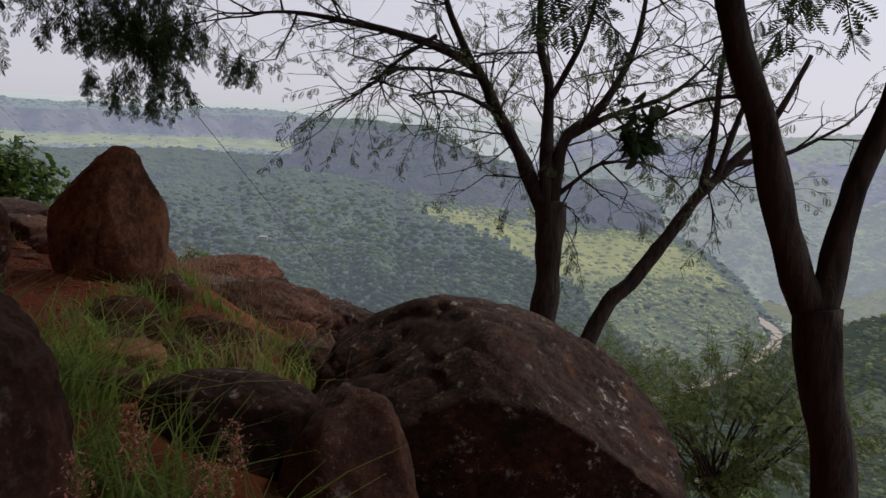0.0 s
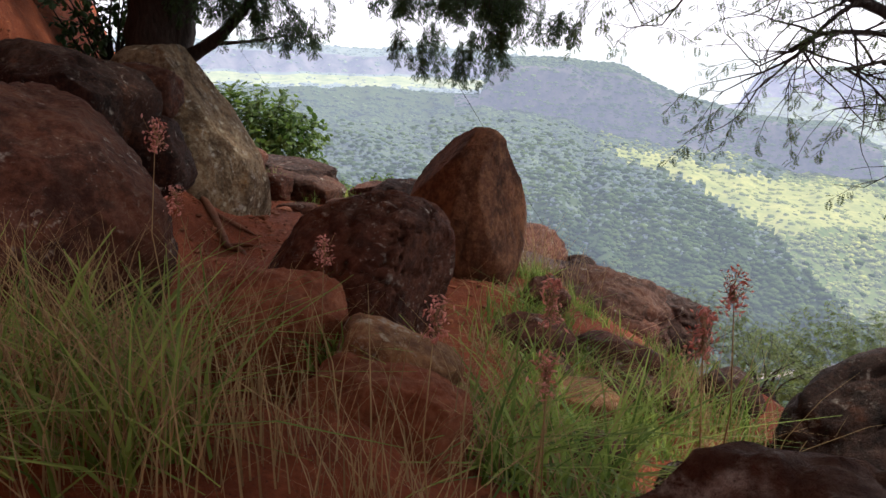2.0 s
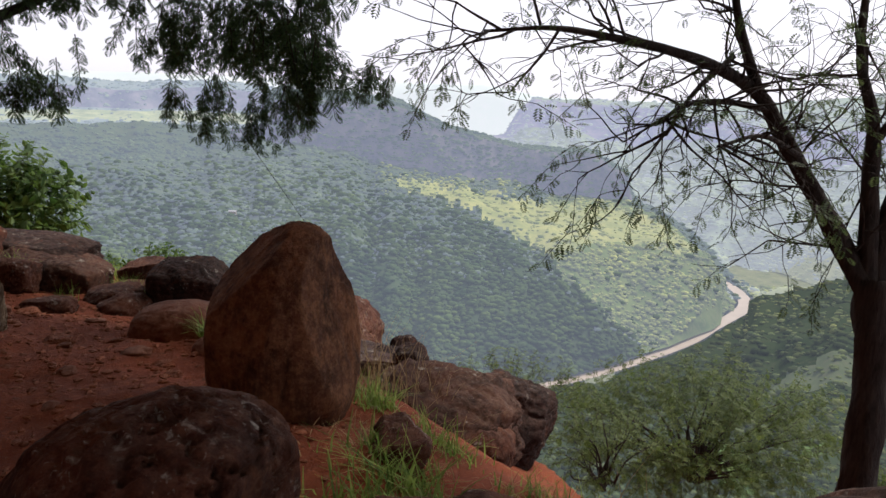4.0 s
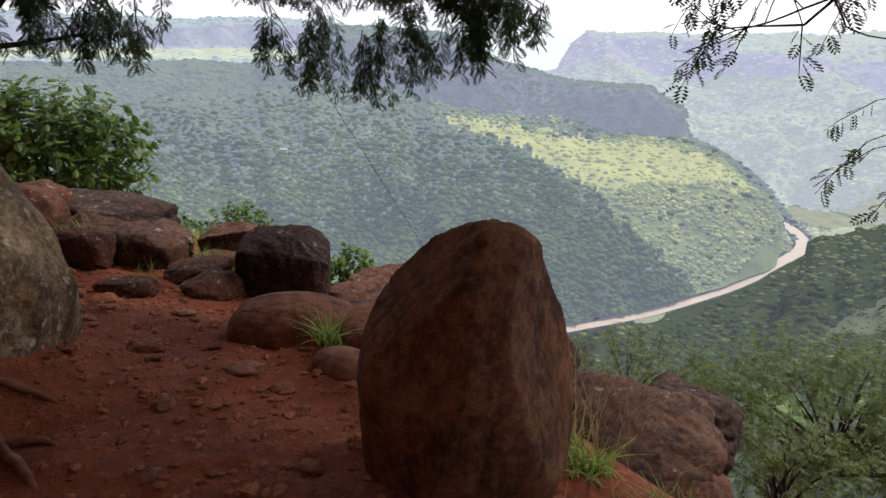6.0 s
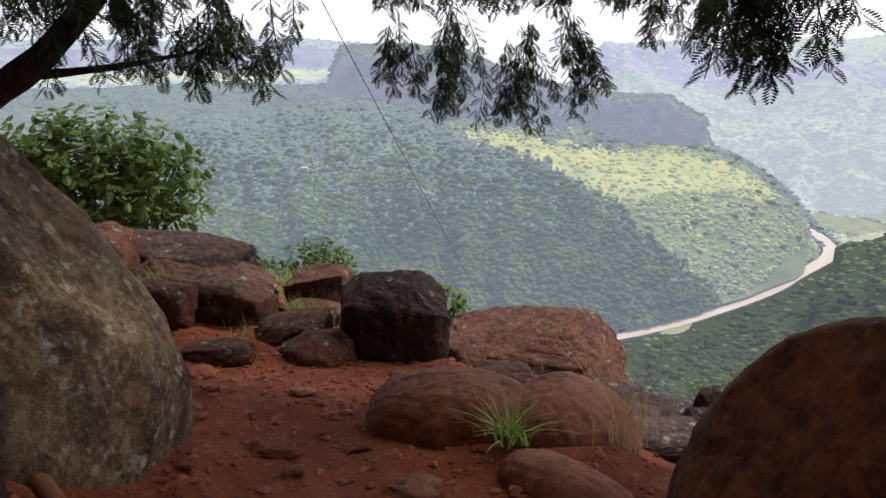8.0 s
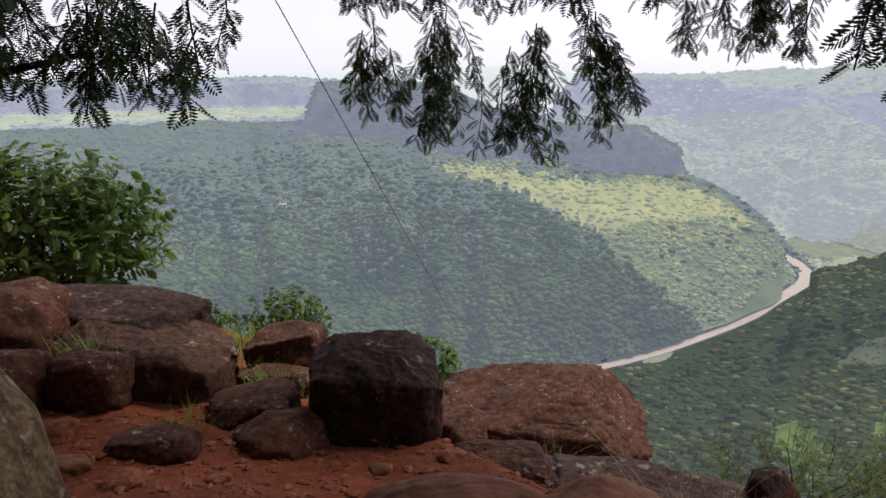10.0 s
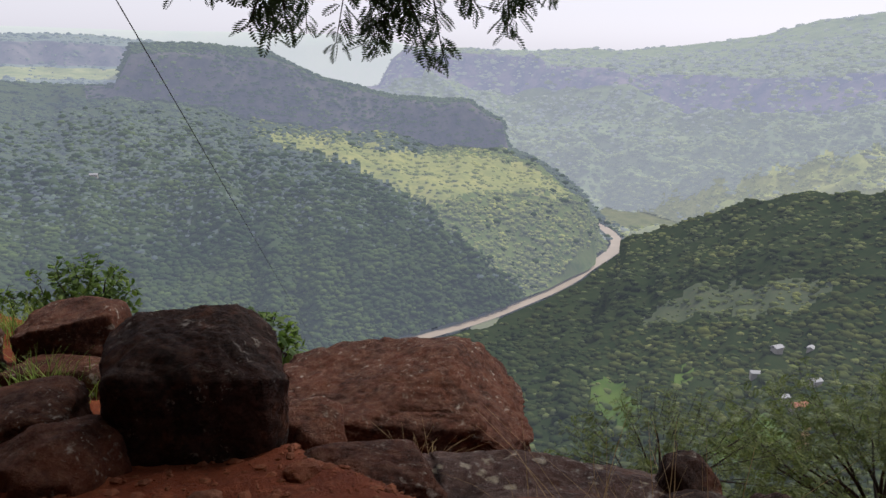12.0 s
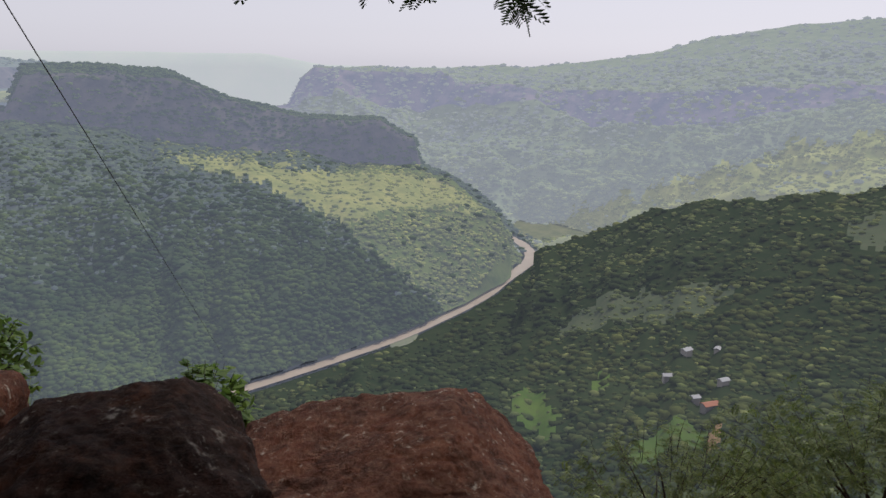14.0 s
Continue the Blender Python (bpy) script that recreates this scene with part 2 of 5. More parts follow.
SUNLIT_SCRUB_LAND = land_mat("sunlit_scrub_soil", (0.073, 0.107, 0.034), (0.117, 0.151, 0.049), (0.137, 0.146, 0.058), HAZE, 0.16)
SUNLIT_SCRUB = canopy_mat("sunlit_scrub", (0.131, 0.160, 0.041), (0.218, 0.242, 0.064), HAZE, 0.19)
BANK = land_mat("river_bank_scrub", (0.095, 0.115, 0.048), (0.150, 0.160, 0.070), (0.19, 0.165, 0.12), HAZE, 0.16, 0.05)
CLIFF = land_mat("cliff_face", (0.030, 0.032, 0.028), (0.085, 0.072, 0.060), (0.055, 0.07, 0.035), HAZE, 0.255, 0.03)
LEFT_LAND = land_mat("tableland_soil", (0.06, 0.09, 0.05), (0.10, 0.12, 0.07), (0.12, 0.11, 0.08), HAZE, 0.4)
LEFT_TREES = canopy_mat("tableland_canopy", (0.045, 0.070, 0.034), (0.10, 0.130, 0.058), HAZE, 0.38)
LEFT_CLIFF = land_mat("tableland_cliff", (0.040, 0.042, 0.038), (0.11, 0.095, 0.085), (0.07, 0.08, 0.055), HAZE, 0.37, 0.015)
PLAIN = land_mat("plain_grass", (0.15, 0.18, 0.075), (0.24, 0.25, 0.11), (0.12, 0.15, 0.065), HAZE, 0.30)
FAR_LAND = land_mat("far_slope_soil", (0.077, 0.112, 0.047), (0.122, 0.156, 0.066), (0.128, 0.141, 0.077), HAZE_FAR, 0.4)
# far slope in brighter colours that stand in for sunlight
FAR_LIT = land_mat("sunny_slope_soil", (0.183, 0.211, 0.068), (0.274, 0.283, 0.101), (0.137, 0.174, 0.055), HAZE_FAR, 0.28)
FAR_TREES = canopy_mat("far_canopy", (0.076, 0.109, 0.044), (0.138, 0.176, 0.069), HAZE_FAR, 0.4)
# far canopy brightened in colour so that it looks sunlit
FAR_LIT_SCRUB = canopy_mat("far_lit_scrub", (0.152, 0.186, 0.055), (0.257, 0.276, 0.094), HAZE_FAR, 0.3)
# the far canopy again, with more haze in its emission
FAR_HAZY_TREES = canopy_mat("far_hazier_canopy", (0.058, 0.086, 0.039), (0.122, 0.151, 0.066), HAZE_FAR, 0.5)
FAR_CLIFF = land_mat("far_cliff_face", (0.046, 0.039, 0.039), (0.137, 0.099, 0.088), (0.078, 0.085, 0.058), HAZE, 0.43, 0.02)
# paleness is haze, painted in by strong emission
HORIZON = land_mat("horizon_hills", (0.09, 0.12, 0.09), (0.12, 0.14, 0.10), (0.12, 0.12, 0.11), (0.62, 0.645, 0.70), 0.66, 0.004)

k = Mat("river_water", 0.35)
# a little haze over the water, painted as emission
RIVER = k.color(k.mix(k.noise(0.03, 5), (0.27, 0.21, 0.15), (0.42, 0.35, 0.27))).glow(HAZE, 0.10).m

# ---- mesh helpers ----


def mesh(name, verts, faces, mats, index=None, smooth=True):
    me = bpy.data.meshes.new(name)
    me.from_pydata([tuple(v) for v in verts], [], [tuple(f) for f in faces])
    for m in mats:
        me.materials.append(m)
    if index is not None:
        me.polygons.foreach_set("material_index", np.asarray(index, dtype=np.int32))
    me.polygons.foreach_set("use_smooth", np.full(len(me.polygons), smooth))
    me.update()
    return me


def part(name, me, parent, label=""):
    ob = new(name, me)
    ob.parent = parent
    if label:
        tagged(ob, label)
    return ob


def fbm(p, octaves=4, gain=0.5):
    s, a = 0.0, 1.0
    p = Vector(p)
    for _ in range(octaves):
        s += a * noise.noise(p)
        p, a = p * 2.03, a * gain
    return s


def ico(sub):
    bm = bmesh.new()
    bmesh.ops.create_icosphere(bm, subdivisions=sub, radius=1.0)
    v = np.array([x.co[:] for x in bm.verts])
    f = [[x.index for x in p.verts] for p in bm.faces]
    bm.free()
    return v, f


ICO = {s: ico(s) for s in (1, 4, 5, 6)}


def rock(name, label, c, size, mat, turn=0.0, tilt=0.0, box=2.4, rough=0.10, cuts=(), sub=5, seed=0, freq=1.6, shape=None, group="", cracks=0.0, strata=0.0, chip=0.03, facets=9):
    """A boulder: a rounded block with broken faces (cuts: direction and distance in units of its half size), lumps and pits."""
    v, f = ICO[sub]
    v = v.copy()
    k = (np.abs(v) ** box).sum(1) ** (-1.0 / box)
    v = v * k[:, None]
    for n, d in cuts:
        n = np.array(n, float)
        n /= np.linalg.norm(n)
        over = v @ n - d
        v = v - np.outer(np.where(over > 0, over * 0.93, 0), n)
    frng = np.random.default_rng(900 + seed)
    for _ in range(facets):
        n = frng.normal(0, 1, 3) + np.array([0, -0.3, 0.35])
        n /= np.linalg.norm(n)
        reach = v @ n
        over = reach - reach.max() * frng.uniform(0.80, 0.93)
        v = v - np.outer(np.where(over > 0, over * 0.95, 0), n)
    if shape:
        v = np.array([shape(*p) for p in v])
    out = np.empty_like(v)
    mean = sum(size) / 3
    for i, p in enumerate(v):
        q = Vector(p) * freq + Vector((seed * 7.3, seed * 3.1, seed))
        d = rough * fbm(q, 5, 0.42)
        rid = abs(noise.noise(q * 2.7))
        d -= rough * 0.35 * max(0.0, 0.16 - rid) / 0.16
        if cracks:
            e = noise.voronoi(q * 1.7 + Vector((0.3, 0.9, 0.1)) * noise.noise(q * 2.2))[0]
            g = e[1] - e[0]
            d -= cracks * max(0.0, 0.048 - g) / 0.048
        if chip:
            e = noise.voronoi(q * 1.7 + Vector((4.1, 0, 2.3)))[0]
            d -= 0.7 * chip * (e[0] - 0.45)
            e = noise.voronoi(q * 4.3)[0]
            d -= 0.5 * chip * (e[0] - 0.45)
        if strata:
            d -= strata * max(0.0, 0.13 - abs(noise.noise(Vector((q.x * 0.5, q.y * 0.5, q.z * 3.2 + 0.4 * q.x))))) / 0.13
        d += min(1.0, 0.3 / mean) * (0.008 * noise.noise(q * 14.0) + 0.010 * noise.noise(q * 7.0))
        out[i] = p * (1 + d)
    out *= np.array(size)
    me = mesh(name, out, f, [mat])
    ob = new(name, me)
    ob.matrix_basis = pose(*c, 0, tilt, turn)
    return tagged(ob, label, "rock", group)


def tube(points, radii, sides=8, jag=0.0, seed=0):
    """A tapered limb along points; returns verts and faces."""
    pts = [Vector(p) for p in points]
    dense, rr = [], []
    for i in range(len(pts) - 1):
        a, b = pts[i], pts[i + 1]
        p0 = pts[i - 1] if i else a * 2 - b
        p3 = pts[i + 2] if i + 2 < len(pts) else b * 2 - a
        n = max(2, min(8, int((b - a).length / 0.06))) if sides > 4 else 1
        for j in range(n):
            t = j / n
            dense.append(0.5 * ((2 * a) + (b - p0) * t + (2 * p0 - 5 * a + 4 * b - p3) * t * t + (3 * a - p0 - 3 * b + p3) * t ** 3))
            rr.append(radii[i] + (radii[i + 1] - radii[i]) * t)
    dense.append(pts[-1])
    rr.append(radii[-1])
    vs, fs = [], []
    side = Vector((1, 0, 0))
    for i, p in enumerate(dense):
        d = (dense[min(i + 1, len(dense) - 1)] - dense[max(i - 1, 0)]).normalized()
        side = (side - d * side.dot(d))
        side = side.normalized() if side.length > 1e-4 else d.orthogonal().normalized()
        up = d.cross(side)
        for s in range(sides):
            a = 2 * math.pi * s / sides
            r = rr[i] * (1 + (jag * noise.noise(Vector((p.x * 9 + s * 3.7, p.y * 9 + seed, p.z * 5))) if jag else 0))
            vs.append(p + side * math.cos(a) * r + up * math.sin(a) * r)
        if i:
            o = (i - 1) * sides
            for s in range(sides):
                t = (s + 1) % sides
                fs.append((o + s, o + t, o + sides + t, o + sides + s))
    fs.append(tuple(range(len(vs) - sides, len(vs))))
    return vs, fs


class Bag:
    """Collects verts and faces of many small pieces into one mesh."""

    def __init__(self):
        self.v, self.f, self.n = [], [], 0

    def add(self, v, f):
        self.v.extend(v)
        self.f.extend([tuple(i + self.n for i in q) for q in f])
        self.n += len(v)

    def mesh(self, name, mat, smooth=True):
        return mesh(name, self.v, self.f, [mat], smooth=smooth)


# ---- the valley ----
def curve(az, xs, ys):
    return np.interp(az, xs, ys)


def polar(az, r, z):
    a = np.radians(az)
    return np.stack([np.sin(a) * r, np.cos(a) * r, z], -1)


RIVER_Z = -350.0


def river_r(az):
    return curve(az, [-60, -30, -16, -9, -3, 2, 6, 10, 13, 17, 20, 22, 24], [720, 725, 745, 760, 790, 828, 868, 918, 970, 1075, 1195, 1380, 1500])


def near_profile(az):
    """Distances and heights of the slope below the viewpoint, out to the river or to the spur's crest."""
    rr = river_r(az) - 12
    spur = np.clip((az - 21.5) / 5.0, 0, 1)
    end = np.where(az < 22, rr, curve(az, [22, 24, 27, 33, 40, 46, 60], [1380, 1330, 1300, 1200, 1120, 1080, 1000]))
    ez = np.where(az < 21.5, RIVER_Z - 2, curve(az, [21.5, 23, 27, 33, 40, 46, 60], [-354, -330, -281, -209, -168, -144, -112]))
    dip = curve(az, [-60, 0, 15, 25, 35, 46, 60], [-280, -285, -280, -262, -236, -215, -200])
    return [(14, -14), (60, -52), (300, np.minimum(dip + 62, -150)), (600 + 0 * az, dip), (end, ez), (end + 60, np.where(az < 21.5, RIVER_Z - 12, ez - 14)), (end + 260, ez - 90)]


def west_profile(az):
    """The bank across the river: slope, terrace, cliff and mesa top."""
    rr = river_r(az)
    fr = curve(az, [-60, -30, -16.5, -9, -3, 2, 5.5, 10, 15, 19, 21.5, 24], [1450, 1450, 1300, 1300, 1250, 1180, 1120, 1180, 1300, 1340, 1388, 1500])
    fz = curve(az, [-60, -30, -16.5, -9, -3, 2, 5.5, 10, 15, 19, 21.5, 24], [-200, -200, -212, -202, -212, -214, -236, -230, -240, -266, -346, -352])
    br = curve(az, [-60, -20, -17, -14.4, -3, 2, 6, 13, 14, 17, 20, 22, 24], [1900, 1900, 1850, 1750, 1750, 1700, 1650, 1650, 1600, 1550, 1480, 1405, 1520])
    bz = curve(az, [-60, -20, -17, -14.4, -10, -8, -4.5, 2, 5.2, 8, 13, 14, 17, 19, 20, 21, 24], [-138, -138, -136, -130, -156, -165, -190, -206, -206, -220, -226, -238, -266, -302, -332, -350, -354])
    tr = curve(az, [-60, -20, -17, -14.2, -5, 3, 6, 10, 12.9, 13.4, 17, 20, 22, 24], [2150, 2150, 2000, 1840, 1850, 1850, 1740, 1710, 1690, 1660, 1590, 1500, 1425, 1540])
    tz = curve(az, [-60, -20, -17.5, -15.2, -14.5, -13.5, -8, -4.4, -2.6, -0.5, 3.6, 5.3, 10.3, 11.6, 12.9, 13.3, 15.4, 17, 19, 20, 21, 24], [-114, -114, -110, -106, -98, -36, -33, -40, -56, -87, -119, -126, -126, -151, -170, -226, -252, -271, -306, -336, -352, -355])
    step = np.clip((tz - bz) / 40, 0, 1) * np.interp(az, [-9, -5, 4, 6], [1.0, 0.2, 0.2, 0.9])
    back = np.interp(az, [-60, -14.6, -13.2, -5, -2.5, 60], [60, 60, 700, 620, 200, 200])
    rise = np.interp(az, [-60, -14.6, -13.2, -8, -5, -2.5, 60], [-4, -4, 22, 21, 14, -4, -4])
    return [(rr + 10, RIVER_Z - 1 + 0 * az), (rr + (fr - rr) * 0.45, RIVER_Z + (fz - RIVER_Z) * 0.50), (fr, fz), (br, bz), (br + (tr - br) * 0.5, bz + (tz - bz) * (0.5 + 0.36 * step)), (tr, tz), (tr + back, tz + rise), (tr + back + 250, tz - 130)]


def left_profile(az):
    """The tableland behind the mesa, with a plain at the foot of its cliffs."""
    w = 40 * np.sin(az * 0.9) + 30 * np.sin(az * 2.3 + 1)
    zt = curve(az, [-60, -45, -34, -28, -23, -20.5, -17, -12, -8], [12, 10, 10, 8, -4, 6, 10, -10, -40])
    return [(1850 + 0 * az, -215 + 0 * az), (2250 + w, -124 + 0 * az), (2600 + w, -112 + 0 * az), (2720 + w, -92 + 0 * az), (2830 + w, zt - 30), (3200 + 0 * az, zt), (3500 + 0 * az, -80 + 0 * az)]


def far_profile(az):
    """The plateau behind, with its cliff band."""
    b = curve(az, [-6, 4.5, 9, 13.6, 18.4, 24.5, 36, 45, 60], [2750, 2650, 2550, 2350, 1900, 1720, 1760, 1800, 1800])
    bz = curve(az, [-6, 4.5, 13.6, 18.4, 24.5, 30, 36, 45, 60], [-280, -270, -278, -331, -335, -270, -200, -125, -90])
    c = curve(az, [-6, 4.5, 12, 17, 27.5, 35, 45, 60], [3000, 2880, 2800, 2650, 2350, 2200, 2200, 2200])
    cz = curve(az, [-6, 4.2, 5, 17, 27.5, 35, 45, 60], [-190, -170, -130, -166, -190, -185, -125, -100])
    t = c + 130
    tz = curve(az, [-6, 3.6, 4.6, 5.6, 12, 17, 22, 27, 31, 36, 41, 46, 60], [-240, -160, -60, -18, -30, -70, -86, -72, -82, -60, -62, -52, -30])
    s = curve(az, [-6, 5, 12, 24, 60], [3250, 3080, 3080, 3250, 3300])
    sz = curve(az, [-6, 3.6, 4.8, 6, 12, 24, 28, 31.7, 35, 38.8, 44, 60], [-250, -170, -58, -16, -27, 0, 32, 78, 124, 163, 184, 200])
    return [(b - 480, bz - 55), (b, bz), (c, cz), (t, tz), (s, sz), (s + 400, sz - 40)]


def land(profile, az0, az1, n_az, n_r, seed, rough, gully=0.6, calm=99.0, still=-99.0):
    """A grid of the profile over a span of directions, with gullies and lumps; returns points [i, j] and the place along the profile."""
    az = np.linspace(az0, az1, n_az)
    knots = profile(az)
    R = np.array([k[0] + 0 * az for k in knots])
    Z = np.array([k[1] + 0 * az for k in knots])
    m = len(knots)
    u = np.linspace(0, m - 1, n_r)
    pts = np.empty((n_az, n_r, 3))
    for i in range(n_az):
        r = np.interp(u, range(m), R[:, i])
        z = np.interp(u, range(m), Z[:, i])
        zs = z.copy()
        w = max(1, n_r // (m * 7))
        for _ in range(2):
            zp = np.pad(zs, w, mode="edge")
            zs = np.convolve(zp, np.ones(2 * w + 1) / (2 * w + 1), "valid")
        pts[i] = polar(az[i], r, zs)
    for i in range(n_az):
        for j in range(n_r):
            p = pts[i, j]
            r = math.hypot(p[0], p[1])
            k = rough * min(1.0, r / 600) * min(1.0, 4 * min(u[j], m - 1 - u[j]) / 1.0)
            k *= (1.0 if u[j] < calm else 0.22) * (1.0 if az[i] > still else 0.2)
            d = noise.noise(Vector((az[i] * 0.55 + seed, r * 0.0022, seed))) + 0.55 * noise.noise(Vector((p[0] * 0.0055, p[1] * 0.0055 + seed, 3.0))) + 0.3 * noise.noise(Vector((p[0] * 0.014, p[1] * 0.014, seed + 9.0)))
            g = 1.0 - 2.6 * abs(noise.noise(Vector((p[0] * 0.0040 + p[1] * 0.0028, p[1] * 0.0016 - p[0] * 0.0012, seed + 1.5))))
            g += 0.3 - 0.8 * abs(noise.noise(Vector((p[0] * 0.010 + p[1] * 0.007, p[1] * 0.006 - p[0] * 0.003, seed))))
            pts[i, j, 2] += k * (d + gully * g)
    return az, u, pts


def grid_faces(n, m):
    i, j = np.meshgrid(np.arange(n - 1), np.arange(m - 1), indexing="ij")
    a = (i * m + j).ravel()
    return np.stack([a, a + m, a + m + 1, a + 1], 1)


def land_object(name, label, data, mats, pick):
    az, u, pts = data
    n, m = pts.shape[:2]
    f = grid_faces(n, m)
    idx = [pick(az[a // m], u[a % m], pts[a // m, a % m]) for a in f[:, 0]]
    ob = new(name, mesh(name, pts.reshape(-1, 3), f.tolist(), mats, idx))
    return tagged(ob, label, "hillside", kind="structure")


def canopy(name, label, data, mats, count, size, keep, seed):
    """A wood seen from afar: many small rounded crowns standing on the slope, spread evenly over the view."""
    az, u, pts = data
    n, m = pts.shape[:2]
    rng = np.random.default_rng(seed)
    # weight each cell by the angle under which it is seen
    a, b, c3 = pts[:-1, :-1], pts[1:, :-1], pts[:-1, 1:]
    nrm = np.cross(b - a, c3 - a)
    view = a - np.array([0, 1.0, 1.4])
    dist = np.linalg.norm(view, axis=-1)
    w = np.abs((nrm * view).sum(-1)) / dist ** 3 + 0.30 * np.linalg.norm(nrm, axis=-1) / dist ** 2
    cell = rng.choice(w.size, count, p=(w / w.sum()).ravel())
    base_v, base_f = ICO[1]
    bv = base_v
    bf = np.array([q for q in base_f if base_v[list(q)][:, 2].mean() > -0.5])
    vs, fs, idx = [], [], []
    for q in cell:
        i, j = divmod(int(q), m - 1)
        s, t = rng.random(2)
        p = pts[i, j] + (pts[i + 1, j] - pts[i, j]) * s + (pts[i, j + 1] - pts[i, j]) * t
        d = math.hypot(p[0], p[1])
        slot = keep(az[i] + (az[1] - az[0]) * s, u[j], p, rng)
        if slot is None:
            continue
        rad = size * (0.45 + 1.0 * rng.random() ** 2) * (0.8 if slot else 1.0) * (0.4 + 0.6 * d / 1000)
        sc = np.array([rad * (0.8 + 0.5 * rng.random()), rad * (0.8 + 0.5 * rng.random()), rad * (0.36 + 0.28 * rng.random())])
        t2 = rng.random() * 6.28
        v = bv * (1 + 0.45 * (rng.random((len(bv), 1)) - 0.5)) * sc
        v = np.stack([v[:, 0] * math.cos(t2) - v[:, 1] * math.sin(t2), v[:, 0] * math.sin(t2) + v[:, 1] * math.cos(t2), v[:, 2]], 1)
        fs.append(bf + len(vs) * len(bv))
        vs.append(v + p + np.array([0, 0, rad * 0.14]))
        idx.append(slot)
    V = np.concatenate(vs)
    F = np.concatenate(fs)
    me = bpy.data.meshes.new(name)
    me.vertices.add(len(V))
    me.vertices.foreach_set("co", V.astype(np.float32).ravel())
    me.loops.add(F.size)
    me.loops.foreach_set("vertex_index", F.astype(np.int32).ravel())
    me.polygons.add(len(F))
    me.polygons.foreach_set("loop_start", np.arange(0, F.size, 3, dtype=np.int32))
    for mt in mats:
        me.materials.append(mt)
    me.polygons.foreach_set("material_index", np.repeat(np.array(idx, dtype=np.int32), len(bf)))
    me.polygons.foreach_set("use_smooth", np.ones(len(F), dtype=bool))
    me.update(calc_edges=True)
    return tagged(new(name, me), label, "woodland", kind="stuff")


def wob(az, r, s=1.0):
    return noise.noise(Vector((az * 0.6 * s, r * 0.004 * s, 5.0)))


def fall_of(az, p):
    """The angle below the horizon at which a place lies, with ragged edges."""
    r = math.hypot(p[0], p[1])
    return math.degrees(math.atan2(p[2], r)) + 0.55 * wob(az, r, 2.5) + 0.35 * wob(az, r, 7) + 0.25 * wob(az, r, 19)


def sunlit_meadow_at(az, u, p):
    """True on the promontory's open terrace, with sunlight painted in: a band that narrows to a tongue on the slope."""
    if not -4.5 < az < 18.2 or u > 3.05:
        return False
    # outline fitted to the camera's view, in angles below the horizon
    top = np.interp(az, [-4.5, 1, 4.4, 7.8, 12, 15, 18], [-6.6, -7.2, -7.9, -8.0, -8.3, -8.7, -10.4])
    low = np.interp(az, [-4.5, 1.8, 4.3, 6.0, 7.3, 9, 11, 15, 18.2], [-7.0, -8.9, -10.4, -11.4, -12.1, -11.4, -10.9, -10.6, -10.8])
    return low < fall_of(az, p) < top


# share of the hazier material copy, growing with the distance r
def haze_share(r, a, b):
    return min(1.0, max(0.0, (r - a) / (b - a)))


def sunlit_slope(az, u, p):
    """The promontory's outer slope, its sunlight painted in as lighter scrub."""
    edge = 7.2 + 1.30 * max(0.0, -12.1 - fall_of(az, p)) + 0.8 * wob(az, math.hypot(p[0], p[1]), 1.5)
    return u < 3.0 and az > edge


def west_pick(az, u, p):
    r = math.hypot(p[0], p[1])
    if sunlit_meadow_at(az, u, p):
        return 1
    if sunlit_slope(az, u, p):
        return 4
    if 3.02 < u < 4.97 and -16.5 < az < 13.3:
        return 2
    return 3 if random.random() < haze_share(r, 1000, 1750) else 0


def west_keep(az, u, p, rng):
    r = math.hypot(p[0], p[1])
    if az > 16 and river_gap(p) < 12:
        return None
    if sunlit_meadow_at(az, u, p):
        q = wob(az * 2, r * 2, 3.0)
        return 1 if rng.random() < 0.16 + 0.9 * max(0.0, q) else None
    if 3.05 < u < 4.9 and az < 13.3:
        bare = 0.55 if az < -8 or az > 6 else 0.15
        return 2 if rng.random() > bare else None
    if sunlit_slope(az, u, p):
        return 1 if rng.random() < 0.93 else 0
    if -6 < az < 5 and fall_of(az, p) > -7.6 and u < 4.4 and rng.random() < 0.45:
        return 1
    return 2 if rng.random() < haze_share(r, 1000, 1750) else 0


near_data = land(near_profile, -58, 58, 260, 200, 2.0, 11.0, 0.7)
west_data = land(west_profile, -58, 22.4, 340, 240, 5.0, 12.0, 0.75, 4.7)
far_data = land(far_profile, -5, 58, 300, 200, 8.0, 24.0, 1.6, 2.8, 7.0)
left_data = land(left_profile, -58, -6, 180, 120, 11.0, 5.0, 0.3)


# the river's course: along the near bank, then round the promontory's foot
course_az = np.linspace(-58, 19.5, 150)
course = polar(course_az, river_r(course_az), 0 * course_az)[:, :2]
bend_x = np.interp(np.linspace(0, 1, 60), np.linspace(0, 1, 9), [388, 425, 470, 502, 526, 541, 545, 539, 520])
bend_y = np.interp(np.linspace(0, 1, 60), np.linspace(0, 1, 9), [1112, 1160, 1215, 1255, 1300, 1360, 1415, 1470, 1540])
course = np.concatenate([course, np.stack([bend_x, bend_y], 1)[1:]])
for _ in range(6):
    course[1:-1] = (course[:-2] + course[1:-1] + course[2:]) / 3


def river_gap(p):
    return float(np.sqrt(((course - np.asarray(p)[:2]) ** 2).sum(1).min()))


